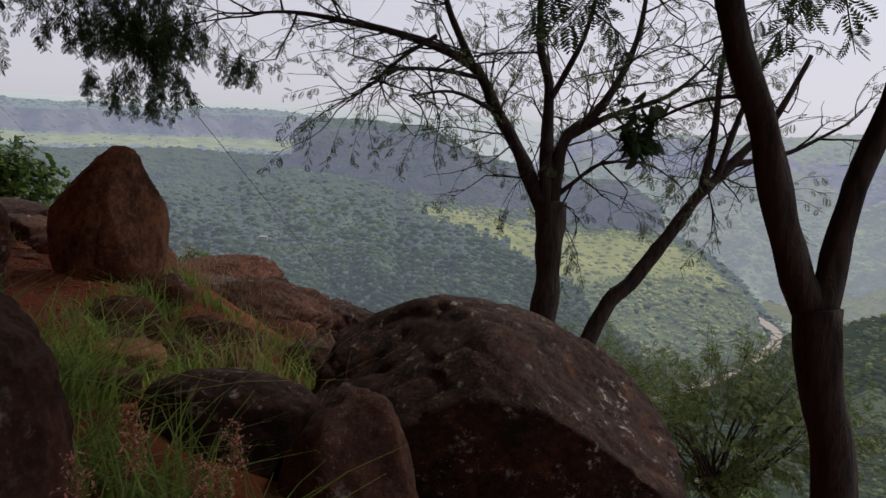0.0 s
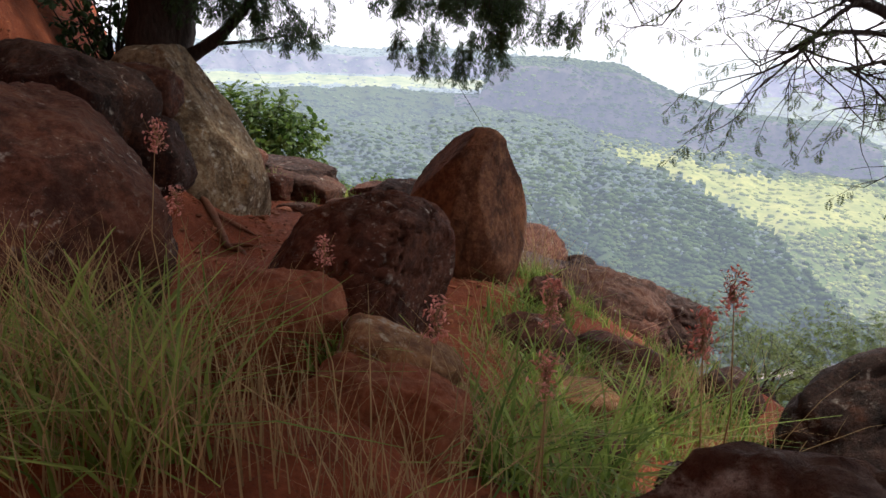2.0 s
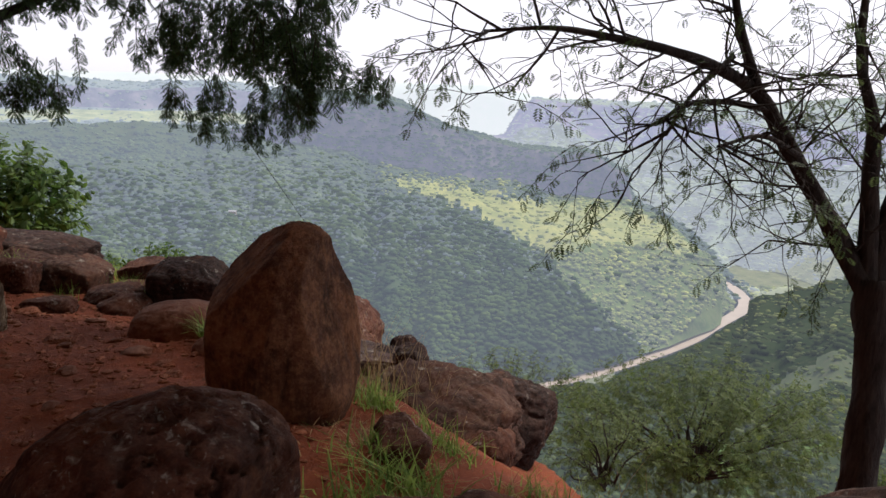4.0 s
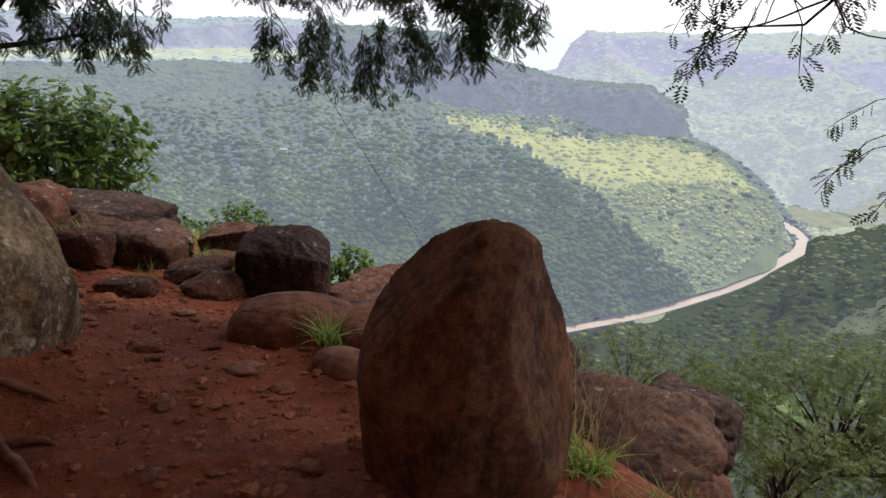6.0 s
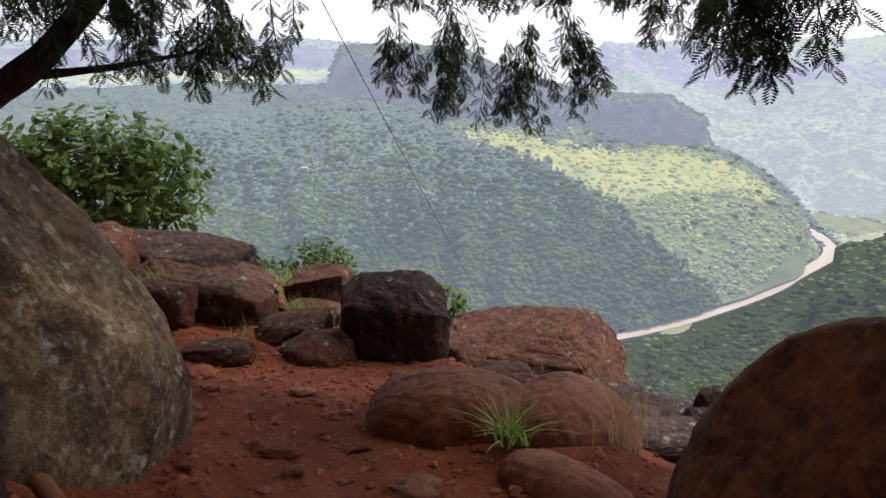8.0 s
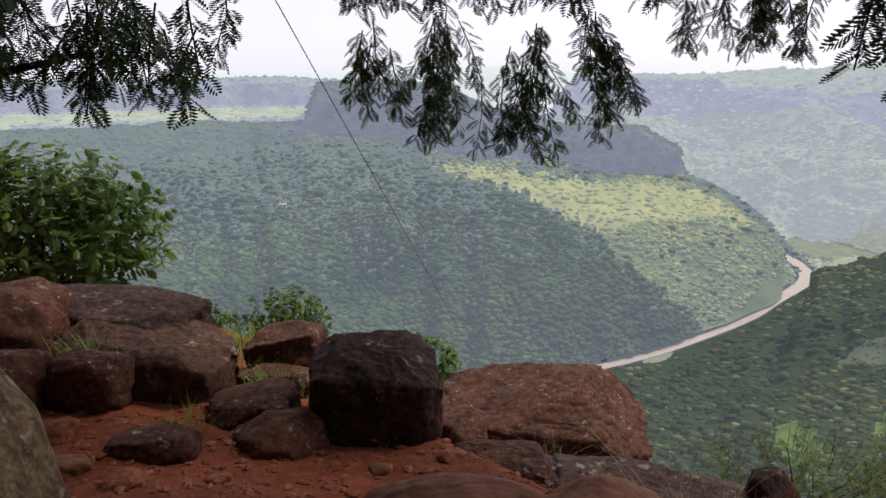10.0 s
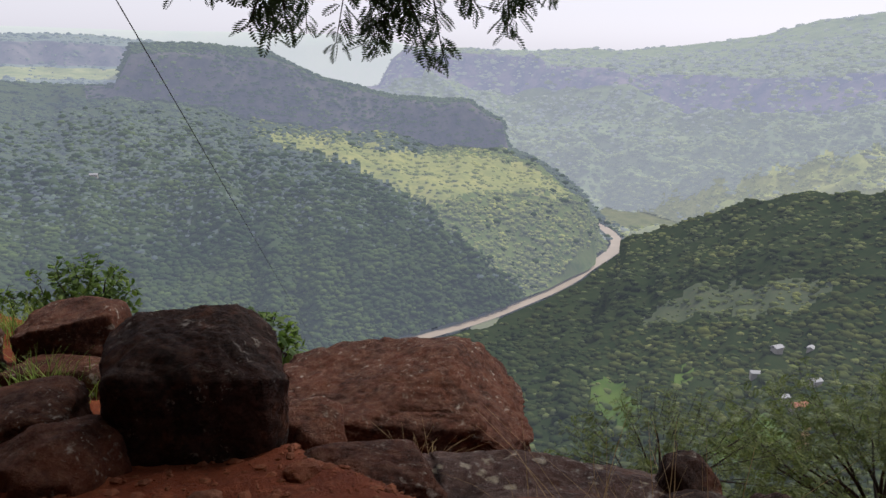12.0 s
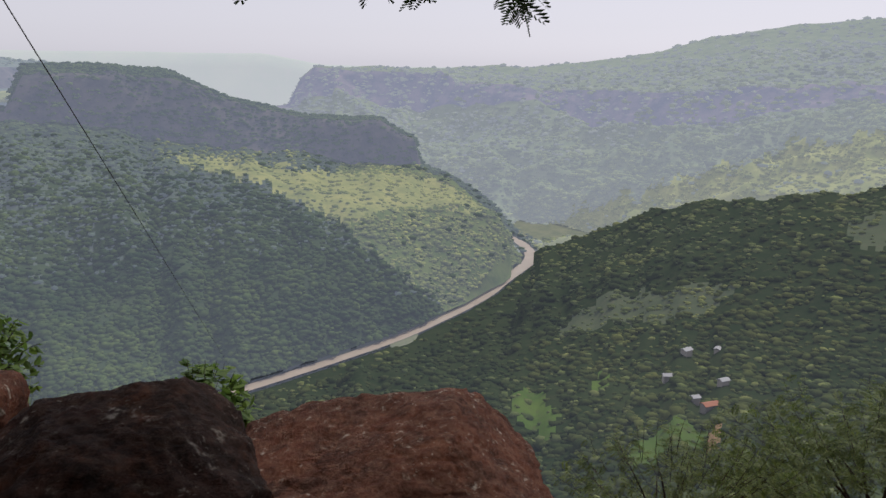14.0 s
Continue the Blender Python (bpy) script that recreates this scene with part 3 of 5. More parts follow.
# the river's bed is cut through the lumps of the banks
for data, span, foot, rate in ((west_data, (20.4, 23), 22, 1.0), (far_data, (16, 26), 22, 1.0), (near_data, (-25, 22.5), 16, 0.16)):
    for i, a in enumerate(data[0]):
        if span[0] < a < span[1]:
            for j in range(data[2].shape[1]):
                p = data[2][i, j]
                if p[2] < RIVER_Z + 45:
                    g = river_gap(p)
                    p[2] = min(p[2], RIVER_Z - 3 + max(0.0, g - foot) * rate)


def field_at(az, u, r):
    for a, q, da, dq in ((22.0, 520, 1.3, 62), (23.6, 470, 1.0, 40), (31.6, 380, 1.7, 26), (34.2, 392, 2.0, 26), (28, 800, 3.6, 48), (33.2, 765, 3.4, 44), (27.4, 560, 0.7, 34), (45.5, 900, 2.0, 60)):
        if ((az - a) / da) ** 2 + ((r - q) / dq) ** 2 < 1 + 0.8 * wob(az * 3, r * 3):
            return True
    return False


def dirt_at(az, r):
    return ((az - 36.3 - (r - 375) * 0.012) / 0.45) ** 2 + ((r - 375) / 30) ** 2 < 1


def near_pick(az, u, p):
    r = math.hypot(p[0], p[1])
    if dirt_at(az, r):
        return 2
    return (1 if r < 600 else 3) if field_at(az, u, r) else 0


def near_keep(az, u, p, rng):
    r = math.hypot(p[0], p[1])
    if dirt_at(az, r):
        return None
    if any(abs(az - a) < 0.55 and abs(r - q) < 22 for a, q in ((34.0, 598), (32.8, 529), (36.2, 612), (36.8, 509), (36.0, 453), (34.9, 469))):
        return None
    if -12 < az < 23.5 and r > river_r(az) - 62:
        return None if river_gap(p) < 22 or rng.random() < 0.5 else 1
    if field_at(az, u, r):
        return None if rng.random() < (0.85 if r < 600 else 0.28) else 1
    if az > 21 and u > 3.55 + 0.25 * wob(az, r, 2):
        return 1 if rng.random() < 0.75 else 0
    return 1 if rng.random() < 0.15 else 0


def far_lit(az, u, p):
    """The sunny scrub at the plateau's foot: its sunlight is painted into the colours."""
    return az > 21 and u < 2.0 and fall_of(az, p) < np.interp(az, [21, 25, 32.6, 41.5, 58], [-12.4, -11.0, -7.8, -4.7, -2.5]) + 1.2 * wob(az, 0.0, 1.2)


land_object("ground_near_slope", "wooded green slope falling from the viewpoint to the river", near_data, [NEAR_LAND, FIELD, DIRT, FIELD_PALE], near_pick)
land_object("ground_west_bank", "wooded valley side with a sunny grass terrace and dark cliffs", west_data, [WEST_LAND, SUNLIT_MEADOW, CLIFF, WEST_HAZY_LAND, SUNLIT_SCRUB_LAND], west_pick)
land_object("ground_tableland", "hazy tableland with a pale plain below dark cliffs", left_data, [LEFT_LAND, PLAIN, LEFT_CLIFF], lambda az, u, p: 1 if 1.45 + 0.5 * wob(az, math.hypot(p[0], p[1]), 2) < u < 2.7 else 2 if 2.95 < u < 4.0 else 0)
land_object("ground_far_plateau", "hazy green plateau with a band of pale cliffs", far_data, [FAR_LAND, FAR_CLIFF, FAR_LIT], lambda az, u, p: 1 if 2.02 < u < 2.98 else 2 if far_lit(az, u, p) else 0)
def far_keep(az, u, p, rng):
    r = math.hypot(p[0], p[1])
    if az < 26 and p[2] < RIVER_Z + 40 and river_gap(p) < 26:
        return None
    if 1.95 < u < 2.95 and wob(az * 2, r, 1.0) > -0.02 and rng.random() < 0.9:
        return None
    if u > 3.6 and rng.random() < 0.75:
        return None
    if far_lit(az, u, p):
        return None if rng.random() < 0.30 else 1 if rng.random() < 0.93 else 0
    return 2 if rng.random() < haze_share(r, 1900, 2900) else 0


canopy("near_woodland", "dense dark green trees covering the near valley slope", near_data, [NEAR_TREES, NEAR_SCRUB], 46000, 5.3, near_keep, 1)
canopy("west_woodland", "dense green trees covering the far river bank", west_data, [WEST_TREES, SUNLIT_SCRUB, WEST_HAZY_TREES], 46000, 4.9, west_keep, 2)
canopy("plateau_woodland", "pale hazy green trees on the distant plateau", far_data, [FAR_TREES, FAR_LIT_SCRUB, FAR_HAZY_TREES], 24000, 5.0, far_keep, 3)
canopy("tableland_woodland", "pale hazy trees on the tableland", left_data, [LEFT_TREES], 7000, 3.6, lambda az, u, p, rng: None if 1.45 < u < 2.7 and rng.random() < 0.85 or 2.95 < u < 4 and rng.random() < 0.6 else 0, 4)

bank_az = np.linspace(2, 25, 80)
bank_u = np.linspace(0, 1, 14)
bank_r = river_r(bank_az)
bank_data = bank_az, bank_u, np.stack([polar(bank_az, bank_r + 6 + 95 * q, RIVER_Z - 2 + 0 * bank_az) for q in bank_u], 1)
canopy("bank_woodland", "light green scrub on the flat river bank", bank_data, [SUNLIT_SCRUB, WEST_TREES], 1600, 4.6, lambda az, u, p, rng: None if river_gap(p) < 19 else 1 if az < 12.5 or rng.random() < 0.1 else 0, 6)

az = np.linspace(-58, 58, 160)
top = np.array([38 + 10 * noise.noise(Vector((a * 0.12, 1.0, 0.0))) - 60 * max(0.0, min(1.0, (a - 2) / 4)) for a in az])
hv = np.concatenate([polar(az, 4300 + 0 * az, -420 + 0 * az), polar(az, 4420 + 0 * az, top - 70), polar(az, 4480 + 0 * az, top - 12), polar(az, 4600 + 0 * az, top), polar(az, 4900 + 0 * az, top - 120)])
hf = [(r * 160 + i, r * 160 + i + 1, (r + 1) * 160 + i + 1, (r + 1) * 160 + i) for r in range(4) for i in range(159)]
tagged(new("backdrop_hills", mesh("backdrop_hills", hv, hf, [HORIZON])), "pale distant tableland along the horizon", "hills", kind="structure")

# the river: a pale brown ribbon along the valley floor
mid = np.array([[*p, RIVER_Z - 2.4] for p in course])
along = np.gradient(mid, axis=0)
along /= np.linalg.norm(along, axis=1)[:, None]
side = np.stack([-along[:, 1], along[:, 0], 0 * along[:, 0]], 1)
half = np.interp(np.arange(len(mid)), [0, 130, 150, 170, 208], [9, 8, 9, 12, 10])[:, None]
rv = np.concatenate([mid - side * half, mid + side * half])
n0 = len(mid)
rf = [(i, i + 1, n0 + i + 1, n0 + i) for i in range(n0 - 1)]
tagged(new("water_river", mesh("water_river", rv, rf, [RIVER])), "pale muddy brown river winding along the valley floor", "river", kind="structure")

fa = np.linspace(-60, 60, 61)
fv = np.concatenate([polar(fa, 560 + 0 * fa, RIVER_Z - 3 + 0 * fa), polar(fa, 2700 + 0 * fa, RIVER_Z - 3 + 0 * fa)])
tagged(new("ground_valley_floor", mesh("ground_valley_floor", fv, [(i, i + 1, 62 + i, 61 + i) for i in range(60)], [BANK])), "flat grassy valley floor beside the river", "ground", kind="structure")


# ---- houses in the valley ----
def land_z(data, a, r):
    i = int(round(np.interp(a, data[0], range(len(data[0])))))
    row = data[2][i]
    return float(np.interp(r, np.hypot(row[:, 0], row[:, 1]), row[:, 2]))


# walls and roofs emit faintly too, as the haze before them
HOUSE_WALL = Mat("whitewash", 0.9).color((0.30, 0.28, 0.25)).glow(HAZE, 0.05).m
ROOF_TIN = Mat("tin_roof", 0.6).color((0.33, 0.33, 0.34)).glow(HAZE, 0.05).m
ROOF_RUST = Mat("rusty_roof", 0.8).color((0.36, 0.15, 0.09)).glow(HAZE, 0.05).m


def house(label, data, a, r, w, d, h, turn, roof):
    ob = tagged(new("house"), label, "house")
    ob.matrix_basis = pose(*polar(np.array(a), np.array(r), np.array(land_z(data, a, r) + 1.0)), 0, 0, turn)
    v = [(x, y, z) for z in (-3, h) for x, y in ((-w, -d), (w, -d), (w, d), (-w, d))]
    part("wall", mesh("wall", v, [(0, 1, 5, 4), (1, 2, 6, 5), (2, 3, 7, 6), (3, 0, 4, 7)], [HOUSE_WALL], smooth=False), ob)
    e = 0.6
    q = [(-w - e, -d - e, h - 0.2), (w + e, -d - e, h - 0.2), (w + e, 0, h + d * 0.5), (-w - e, 0, h + d * 0.5), (-w - e, d + e, h - 0.2), (w + e, d + e, h - 0.2)]
    q += [(x, y, z + 0.25) for x, y, z in q]
    part("roof", mesh("roof", q, [(0, 3, 2, 1), (3, 4, 5, 2), (6, 7, 8, 9), (9, 8, 11, 10), (0, 1, 7, 6), (5, 4, 10, 11), (0, 6, 9, 3), (3, 9, 10, 4), (1, 2, 8, 7), (2, 5, 11, 8)], [roof], smooth=False), ob)


for lab, a, r, w, d, h, turn, roof in (
    ("small white house with a tin roof among trees", 34.0, 609, 4.2, 2.6, 3.0, 20, ROOF_TIN), ("small pale house with a rusty tin roof", 32.8, 540, 3.6, 2.4, 2.8, -15, ROOF_TIN),
    ("white hut with a grey roof among trees", 36.2, 623, 3.0, 2.2, 2.6, 40, ROOF_TIN), ("long tin-roofed shed in the trees", 36.8, 520, 3.4, 2.2, 2.6, 10, ROOF_TIN),
    ("low house with a rusty red roof", 36.0, 464, 5.2, 2.6, 2.8, 5, ROOF_RUST), ("tiny white hut beside the red-roofed house", 34.9, 480, 2.4, 2.0, 2.6, 0, ROOF_TIN)):
    house(lab, near_data, a, r, w, d, h, turn, roof)
house("lone white house on the far slope", west_data, -16.5, 1290, 6.0, 3.0, 4.0, 0, ROOF_TIN)

# ---- the viewpoint's ground ----
def ground_z(x, y):
    z = 0.12 - 0.085 * min(max(y, 0.0), 3.0) - np.interp(x, [-3, -1.2], [0.10, 0.20]) * max(y - 3.0, 0.0) + 0.25 * min(max(-y, 0.0), 1.5)
    z -= 0.45 * max(0.0, (x - 0.3) + 0.55 * (y - 3.2)) * min(1.0, max(0.0, (y - 1.4) / 1.4))
    z -= 0.35 * max(0.0, x - 1.2) * min(1.0, max(0.0, (4.0 - y) / 1.5))
    fade = max(0.0, min(1.0, (3.4 - y) / 1.6))
    edge_x = -1.3 if y > 0 else -1.3 - y * -0.8
    z += fade * 0.75 * max(0.0, min(edge_x - x, 3.5))
    ye = np.interp(x, [-8, -3, -1, 0, 1, 2.2, 3, 5, 9], [9.0, 7.2, 6.4, 6.2, 5.2, 4.2, 3.2, 2.6, 1.0])
    if y > ye:
        z -= 1.3 * (y - ye)
    z -= max(0.0, x - 6.0) * 0.7
    # hillside climbs on the path's inner side; behind, unseen, it is added for shade
    z += 1.9 * max(0.0, -5.0 - y) * min(1.0, max(0.0, (7.0 - x) / 3.0))
    z += 1.3 * min(8.0, max(0.0, -3.0 - x)) * min(1.0, max(0.0, (4.4 + 0.9 * max(0.0, -3.0 - x) - y) / 2.0))
    return z


def ground_full(x, y):
    p = Vector((x, y, 0))
    return ground_z(x, y) + 0.07 * fbm(p * 0.9, 3) + 0.025 * fbm(p * 4.0 + Vector((3, 1, 0)), 3) + 0.010 * fbm(p * 15.0, 2)


xs = np.concatenate([np.linspace(-26, -5, 22), np.linspace(-4.9, 5, 150), np.linspace(5.4, 26, 20)])
ys = np.concatenate([np.linspace(-16, -4.4, 20), np.linspace(-4.2, 7.4, 175), np.linspace(7.8, 24, 20)])
gv = [(x, y, ground_full(x, y)) for x in xs for y in ys]
tagged(new("ground", mesh("ground", gv, grid_faces(len(xs), len(ys)).tolist(), [EARTH])), "red bare earth of the cliff-top path, strewn with stones", "ground", kind="structure")

# ---- boulders ----
def egg_shape(x, y, z):
    q = max(0.0, z)
    w = 0.95 - 0.20 * q - 0.17 * q ** 4
    return (x * w + 0.25 * q ** 3, y * w, z)


def lean_shape(x, y, z):
    w = 1.0 - 0.26 * max(0.0, z) - 0.10 * max(0.0, -z - 0.3)
    return (x * w - 0.30 * max(0.0, z), y * w, z)


def dome_shape(x, y, z):
    """A dome whose crest lies to one side, with a long slope on the other."""
    return (x + 0.30 * z if z > 0 else x, y, z * (1 - 0.25 * max(0.0, -x)))


def peak_shape(x, y, z):
    return (x - 0.10 * max(0.0, z), y, z if z < 0 else z * (1 - 0.24 * abs(x + 0.30) ** 1.3))


rock("standing_boulder", "tall egg-shaped dark red boulder standing on the path", (0.62, 1.86, 0.36), (0.42, 0.40, 0.59), ROCK_EGG, 10, 0, 2.7, 0.04, [((0.80, -0.55, 0.30), 0.84), ((-0.55, -0.80, 0.20), 0.92), ((-0.66, -0.20, 0.70), 0.90)], 6, 1, 1.4, egg_shape, chip=0.015, facets=2)
rock("boulder", "big rounded dark red boulder below the path", (3.47, 0.35, -0.58), (1.04, 0.70, 0.79), ROCK_DARK, -6, 22, 2.6, 0.06, [((-0.8, -0.4, 0.5), 0.86), ((0.3, -0.2, 0.9), 0.90), ((0.2, -0.95, 0.1), 0.85)], 6, 2, 1.3, chip=0.01, facets=0)
rock("boulder", "rounded dark brown boulder in front of a bigger one", (2.93, -0.82, -0.20), (0.27, 0.34, 0.41), ROCK_BROWN, 10, 0, 2.6, 0.08, (), 5, 3)
rock("boulder", "low brown boulder among green grass", (2.38, -0.60, -0.14), (0.43, 0.32, 0.31), ROCK_DARK, 0, 0, 2.4, 0.10, (), 5, 4)
rock("boulder", "peaked dark brown boulder with pale spots beside the slab", (2.21, -2.29, 0.57), (0.40, 0.25, 0.525), ROCK_BROWN, 30, 0, 3.0, 0.05, [((-0.60, -0.1, 0.75), 0.88), ((0.42, -0.1, 0.88), 0.90), ((0.2, -0.9, 0.35), 0.90), ((0.75, -0.6, 0.1), 1.0)], 6, 5, 1.6, peak_shape, strata=0.03, chip=0.05, facets=0)
rock("flat_rock", "flat-topped rusty brown rock slab", (1.93, -2.60, 0.63), (0.31, 0.11, 0.25), ROCK_SLAB, -4, 0, 14.0, 0.03, [((0.85, -0.35, 0.35), 1.05), ((0.1, -0.8, 0.6), 1.22), ((0.7, -0.7, 0.0), 1.18)], 6, 6, 1.6, chip=0.08)
rock("cracked_boulder", "domed brown boulder with a net of deep cracks", (0.65, -0.20, 0.41), (0.42, 0.36, 0.465), ROCK, 0, 0, 2.7, 0.04, [((-0.9, -0.4, 0.3), 0.86), ((0.9, -0.2, 0.2), 0.9)], 6, 7, 1.5, dome_shape, "", 0.075, chip=0.02, facets=3)
rock("boulder", "rusty red boulder beside the cracked one", (0.80, -1.00, 0.46), (0.22, 0.20, 0.29), ROCK_RUST, 20, 0, 4.0, 0.06, [((0.5, -0.8, 0.2), 0.85), ((0.2, -0.5, 0.85), 0.98)], 6, 8, chip=0.07)
rock("boulder", "flat grey-topped stone in the grass", (1.19, -0.96, 0.49), (0.20, 0.14, 0.11), ROCK_SLAB, 20, 24, 4.5, 0.06, (), 5, 9)
rock("boulder", "low red boulder in the grass", (1.22, -1.18, 0.36), (0.25, 0.20, 0.22), ROCK_RUST, 0, 6, 3.4, 0.06, [((-0.2, -0.7, 0.7), 0.98)], 6, 10, chip=0.05)
rock("boulder", "thin flat stone lying in the grass", (1.62, 0.02, 0.02), (0.20, 0.14, 0.06), ROCK_SLAB, 10, 4, 3.6, 0.08, (), 4, 33)
rock("boulder", "low brown rock half sunk in the grass", (1.33, 0.55, 0.02), (0.22, 0.18, 0.15), ROCK, 0, 0, 2.6, 0.1, (), 5, 34)
rock("boulder", "low brown rock at the foot of the grass bank", (1.72, 0.95, -0.20), (0.30, 0.22, 0.16), ROCK, 0, 0, 2.6, 0.1, (), 5, 35)
for lab, x, y, sx, sy, sz, seed in (("brown stone among the ledge grass", 1.48, 0.28, 0.17, 0.12, 0.10, 51), ("flat brown stone on the grassy ledge", 1.95, 0.62, 0.22, 0.14, 0.08, 52), ("small dark stone in the ledge grass", 1.78, -0.42, 0.12, 0.10, 0.09, 53), ("brown stone beside the flat one", 1.72, 0.38, 0.12, 0.10, 0.08, 54), ("dark stone at the edge of the ledge", 2.35, 1.05, 0.20, 0.15, 0.13, 55), ("brown rock in the grass below the path", 1.28, 1.35, 0.18, 0.14, 0.12, 56)):
    rock("stone", lab, (x, y, ground_full(x, y) + sz * 0.3), (sx, sy, sz), ROCK_BROWN if seed % 2 else ROCK, seed * 37 % 180, seed % 7 - 3, 3.4, 0.10, [((0.4, -0.7, 0.6), 0.85)], 5, seed, 1.7, chip=0.09)
rock("boulder", "dark jagged rock behind the big boulder", (2.55, 1.55, -0.62), (0.15, 0.15, 0.16), ROCK_DARK, 0, 0, 2.2, 0.2, (), 5, 36, 2.4)
rock("leaning_boulder", "tall leaning boulder with tan lichen on its face", (-2.13, 2.66, 0.48), (0.64, 0.62, 0.93), ROCK_TAN, 0, 0, 3.6, 0.04, [((0.85, -0.45, 0.30), 0.78), ((0.1, -0.9, 0.2), 0.86), ((0.83, 0.1, 0.56), 0.72), ((0.7, 0.7, 0.2), 0.95)], 6, 11, 1.2, lean_shape, chip=0.04, facets=2)
rock("boulder", "dark square boulder with white lichen at the edge", (-1.05, 5.12, -0.46), (0.375, 0.34, 0.405), ROCK_DARK, 12, 3, 5.6, 0.06, [((0.48, -0.1, 0.86), 1.02), ((-0.62, 0.0, 0.78), 1.14), ((0.75, -0.7, 0.1), 1.20), ((0.05, -0.35, 0.94), 1.02), ((0.0, -0.7, 0.7), 1.20)], 6, 12, 1.7, facets=0)
rock("edge_boulder", "large flat-topped red boulder on the cliff edge", (-0.05, 6.02, -1.06), (0.76, 0.62, 0.38), ROCK, -4, 0, 7.0, 0.055, [((-0.38, -0.08, 0.92), 0.82), ((0.84, -0.12, 0.53), 0.83), ((0.0, -0.95, 0.30), 0.90), ((0.9, -0.5, 0.0), 0.98), ((0.1, -0.5, 0.85), 0.93)], 6, 13, 1.9, strata=0.035, cracks=0.04, facets=1)
rock("boulder", "small blocky red rock on the path", (-1.47, 4.66, -0.50), (0.25, 0.22, 0.22), ROCK, 15, 0, 3.6, 0.07, [((0.8, -0.6, 0.3), 0.86)], 5, 14)
rock("boulder", "smooth rounded reddish hump in the path", (-0.47, 3.46, -0.25), (0.43, 0.30, 0.28), ROCK_SMOOTH, 0, 0, 2.5, 0.04, (), 6, 15, 1.2, chip=0.02, facets=0)
rock("boulder", "smooth rounded reddish hump beside a grass tuft", (0.05, 3.48, -0.34), (0.34, 0.36, 0.33), ROCK_SMOOTH, -20, 14, 2.5, 0.04, (), 6, 16, 1.2, chip=0.02, facets=0)
rock("boulder", "low smooth brown rock at the foot of the humps", (0.10, 2.78, -0.21), (0.38, 0.17, 0.16), ROCK_SMOOTH, -32, 10, 2.5, 0.05, (), 5, 17, 1.2, chip=0.02, facets=0)
rock("boulder", "large red boulder of the rock pile by the path", (-2.78, 5.75, -0.46), (0.62, 0.45, 0.31), ROCK_BROWN, -8, 10, 4.8, 0.08, (), 6, 18)
rock("boulder", "dark flat boulder on top of the pile", (-3.15, 6.15, -0.24), (0.66, 0.42, 0.17), ROCK_DARK, 0, 4, 4.8, 0.08, (), 5, 19)
rock("boulder", "rounded red boulder in front of the pile", (-2.33, 5.35, -0.38), (0.33, 0.26, 0.24), ROCK_BROWN, 0, 0, 4.8, 0.08, (), 5, 20)
rock("boulder", "small red boulder at the foot of the pile", (-2.66, 5.0, -0.26), (0.20, 0.20, 0.20), ROCK, 0, 0, 4.8, 0.1, (), 5, 21)
rock("boulder", "dark red boulder at the outer end of the pile", (-3.7, 5.6, -0.20), (0.5, 0.4, 0.34), ROCK, 0, 0, 4.8, 0.1, (), 5, 37)
rock("boulder", "low red boulder bordering the bare earth", (-3.2, 4.75, -0.25), (0.35, 0.3, 0.24), ROCK, 0, 0, 4.8, 0.1, (), 5, 38)
rock("boulder", "flat grey stone beside the path", (-1.72, 5.02, -0.44), (0.26, 0.22, 0.14), ROCK, 20, -8, 4.8, 0.08, (), 5, 22)
rock("boulder", "flat stone set in the path below the pile", (-2.05, 4.45, -0.36), (0.22, 0.16, 0.09), ROCK, 10, 0, 4.8, 0.08, (), 5, 39)
rock("boulder", "dark red rock behind the square boulder", (-1.82, 6.02, -0.44), (0.26, 0.22, 0.19), ROCK, 0, 0, 4.8, 0.08, (), 5, 23)
rock("boulder", "red stone behind the grass", (-1.80, 5.65, -0.60), (0.28, 0.2, 0.18), ROCK, 0, 0, 4.8, 0.08, (), 5, 24)
rock("boulder", "red rock wedged between two boulders", (-0.60, 5.28, -0.78), (0.20, 0.2, 0.22), ROCK, 0, 0, 4.8, 0.08, (), 5, 25)
rock("flat_rock", "wet grey-brown slab lying at the cliff edge", (0.42, 4.70, -0.84), (0.68, 0.36, 0.17), ROCK_GREY, -10, 2, 5.5, 0.08, (), 6, 26, 2.2, strata=0.10)
rock("boulder", "low dark red rock bedded in front of the edge boulder", (-0.32, 4.72, -0.66), (0.30, 0.24, 0.17), ROCK, 10, 4, 3.6, 0.06, (), 6, 61, strata=0.03)
rock("flat_rock", "broken grey slab beside the smooth humps", (0.72, 4.12, -0.62), (0.36, 0.20, 0.075), ROCK_GREY, 24, 8, 5.0, 0.06, (), 6, 62, 2.0, strata=0.08)
rock("flat_rock", "thin layered slab lying on the wet ledge", (0.38, 4.36, -0.60), (0.30, 0.16, 0.055), ROCK_GREY, -8, 4, 5.0, 0.06, (), 5, 63, 2.0, strata=0.08)
rock("flat_rock", "dark end of the broken ledge", (0.98, 4.42, -0.72), (0.20, 0.16, 0.11), ROCK_DARK, 12, 10, 4.6, 0.06, (), 5, 64, 2.0, strata=0.06)
rock("boulder", "dark stump-like rock at the cliff edge", (1.07, 4.75, -0.82), (0.14, 0.14, 0.22), ROCK_DARK, 0, 0, 3.4, 0.1, (), 5, 27)
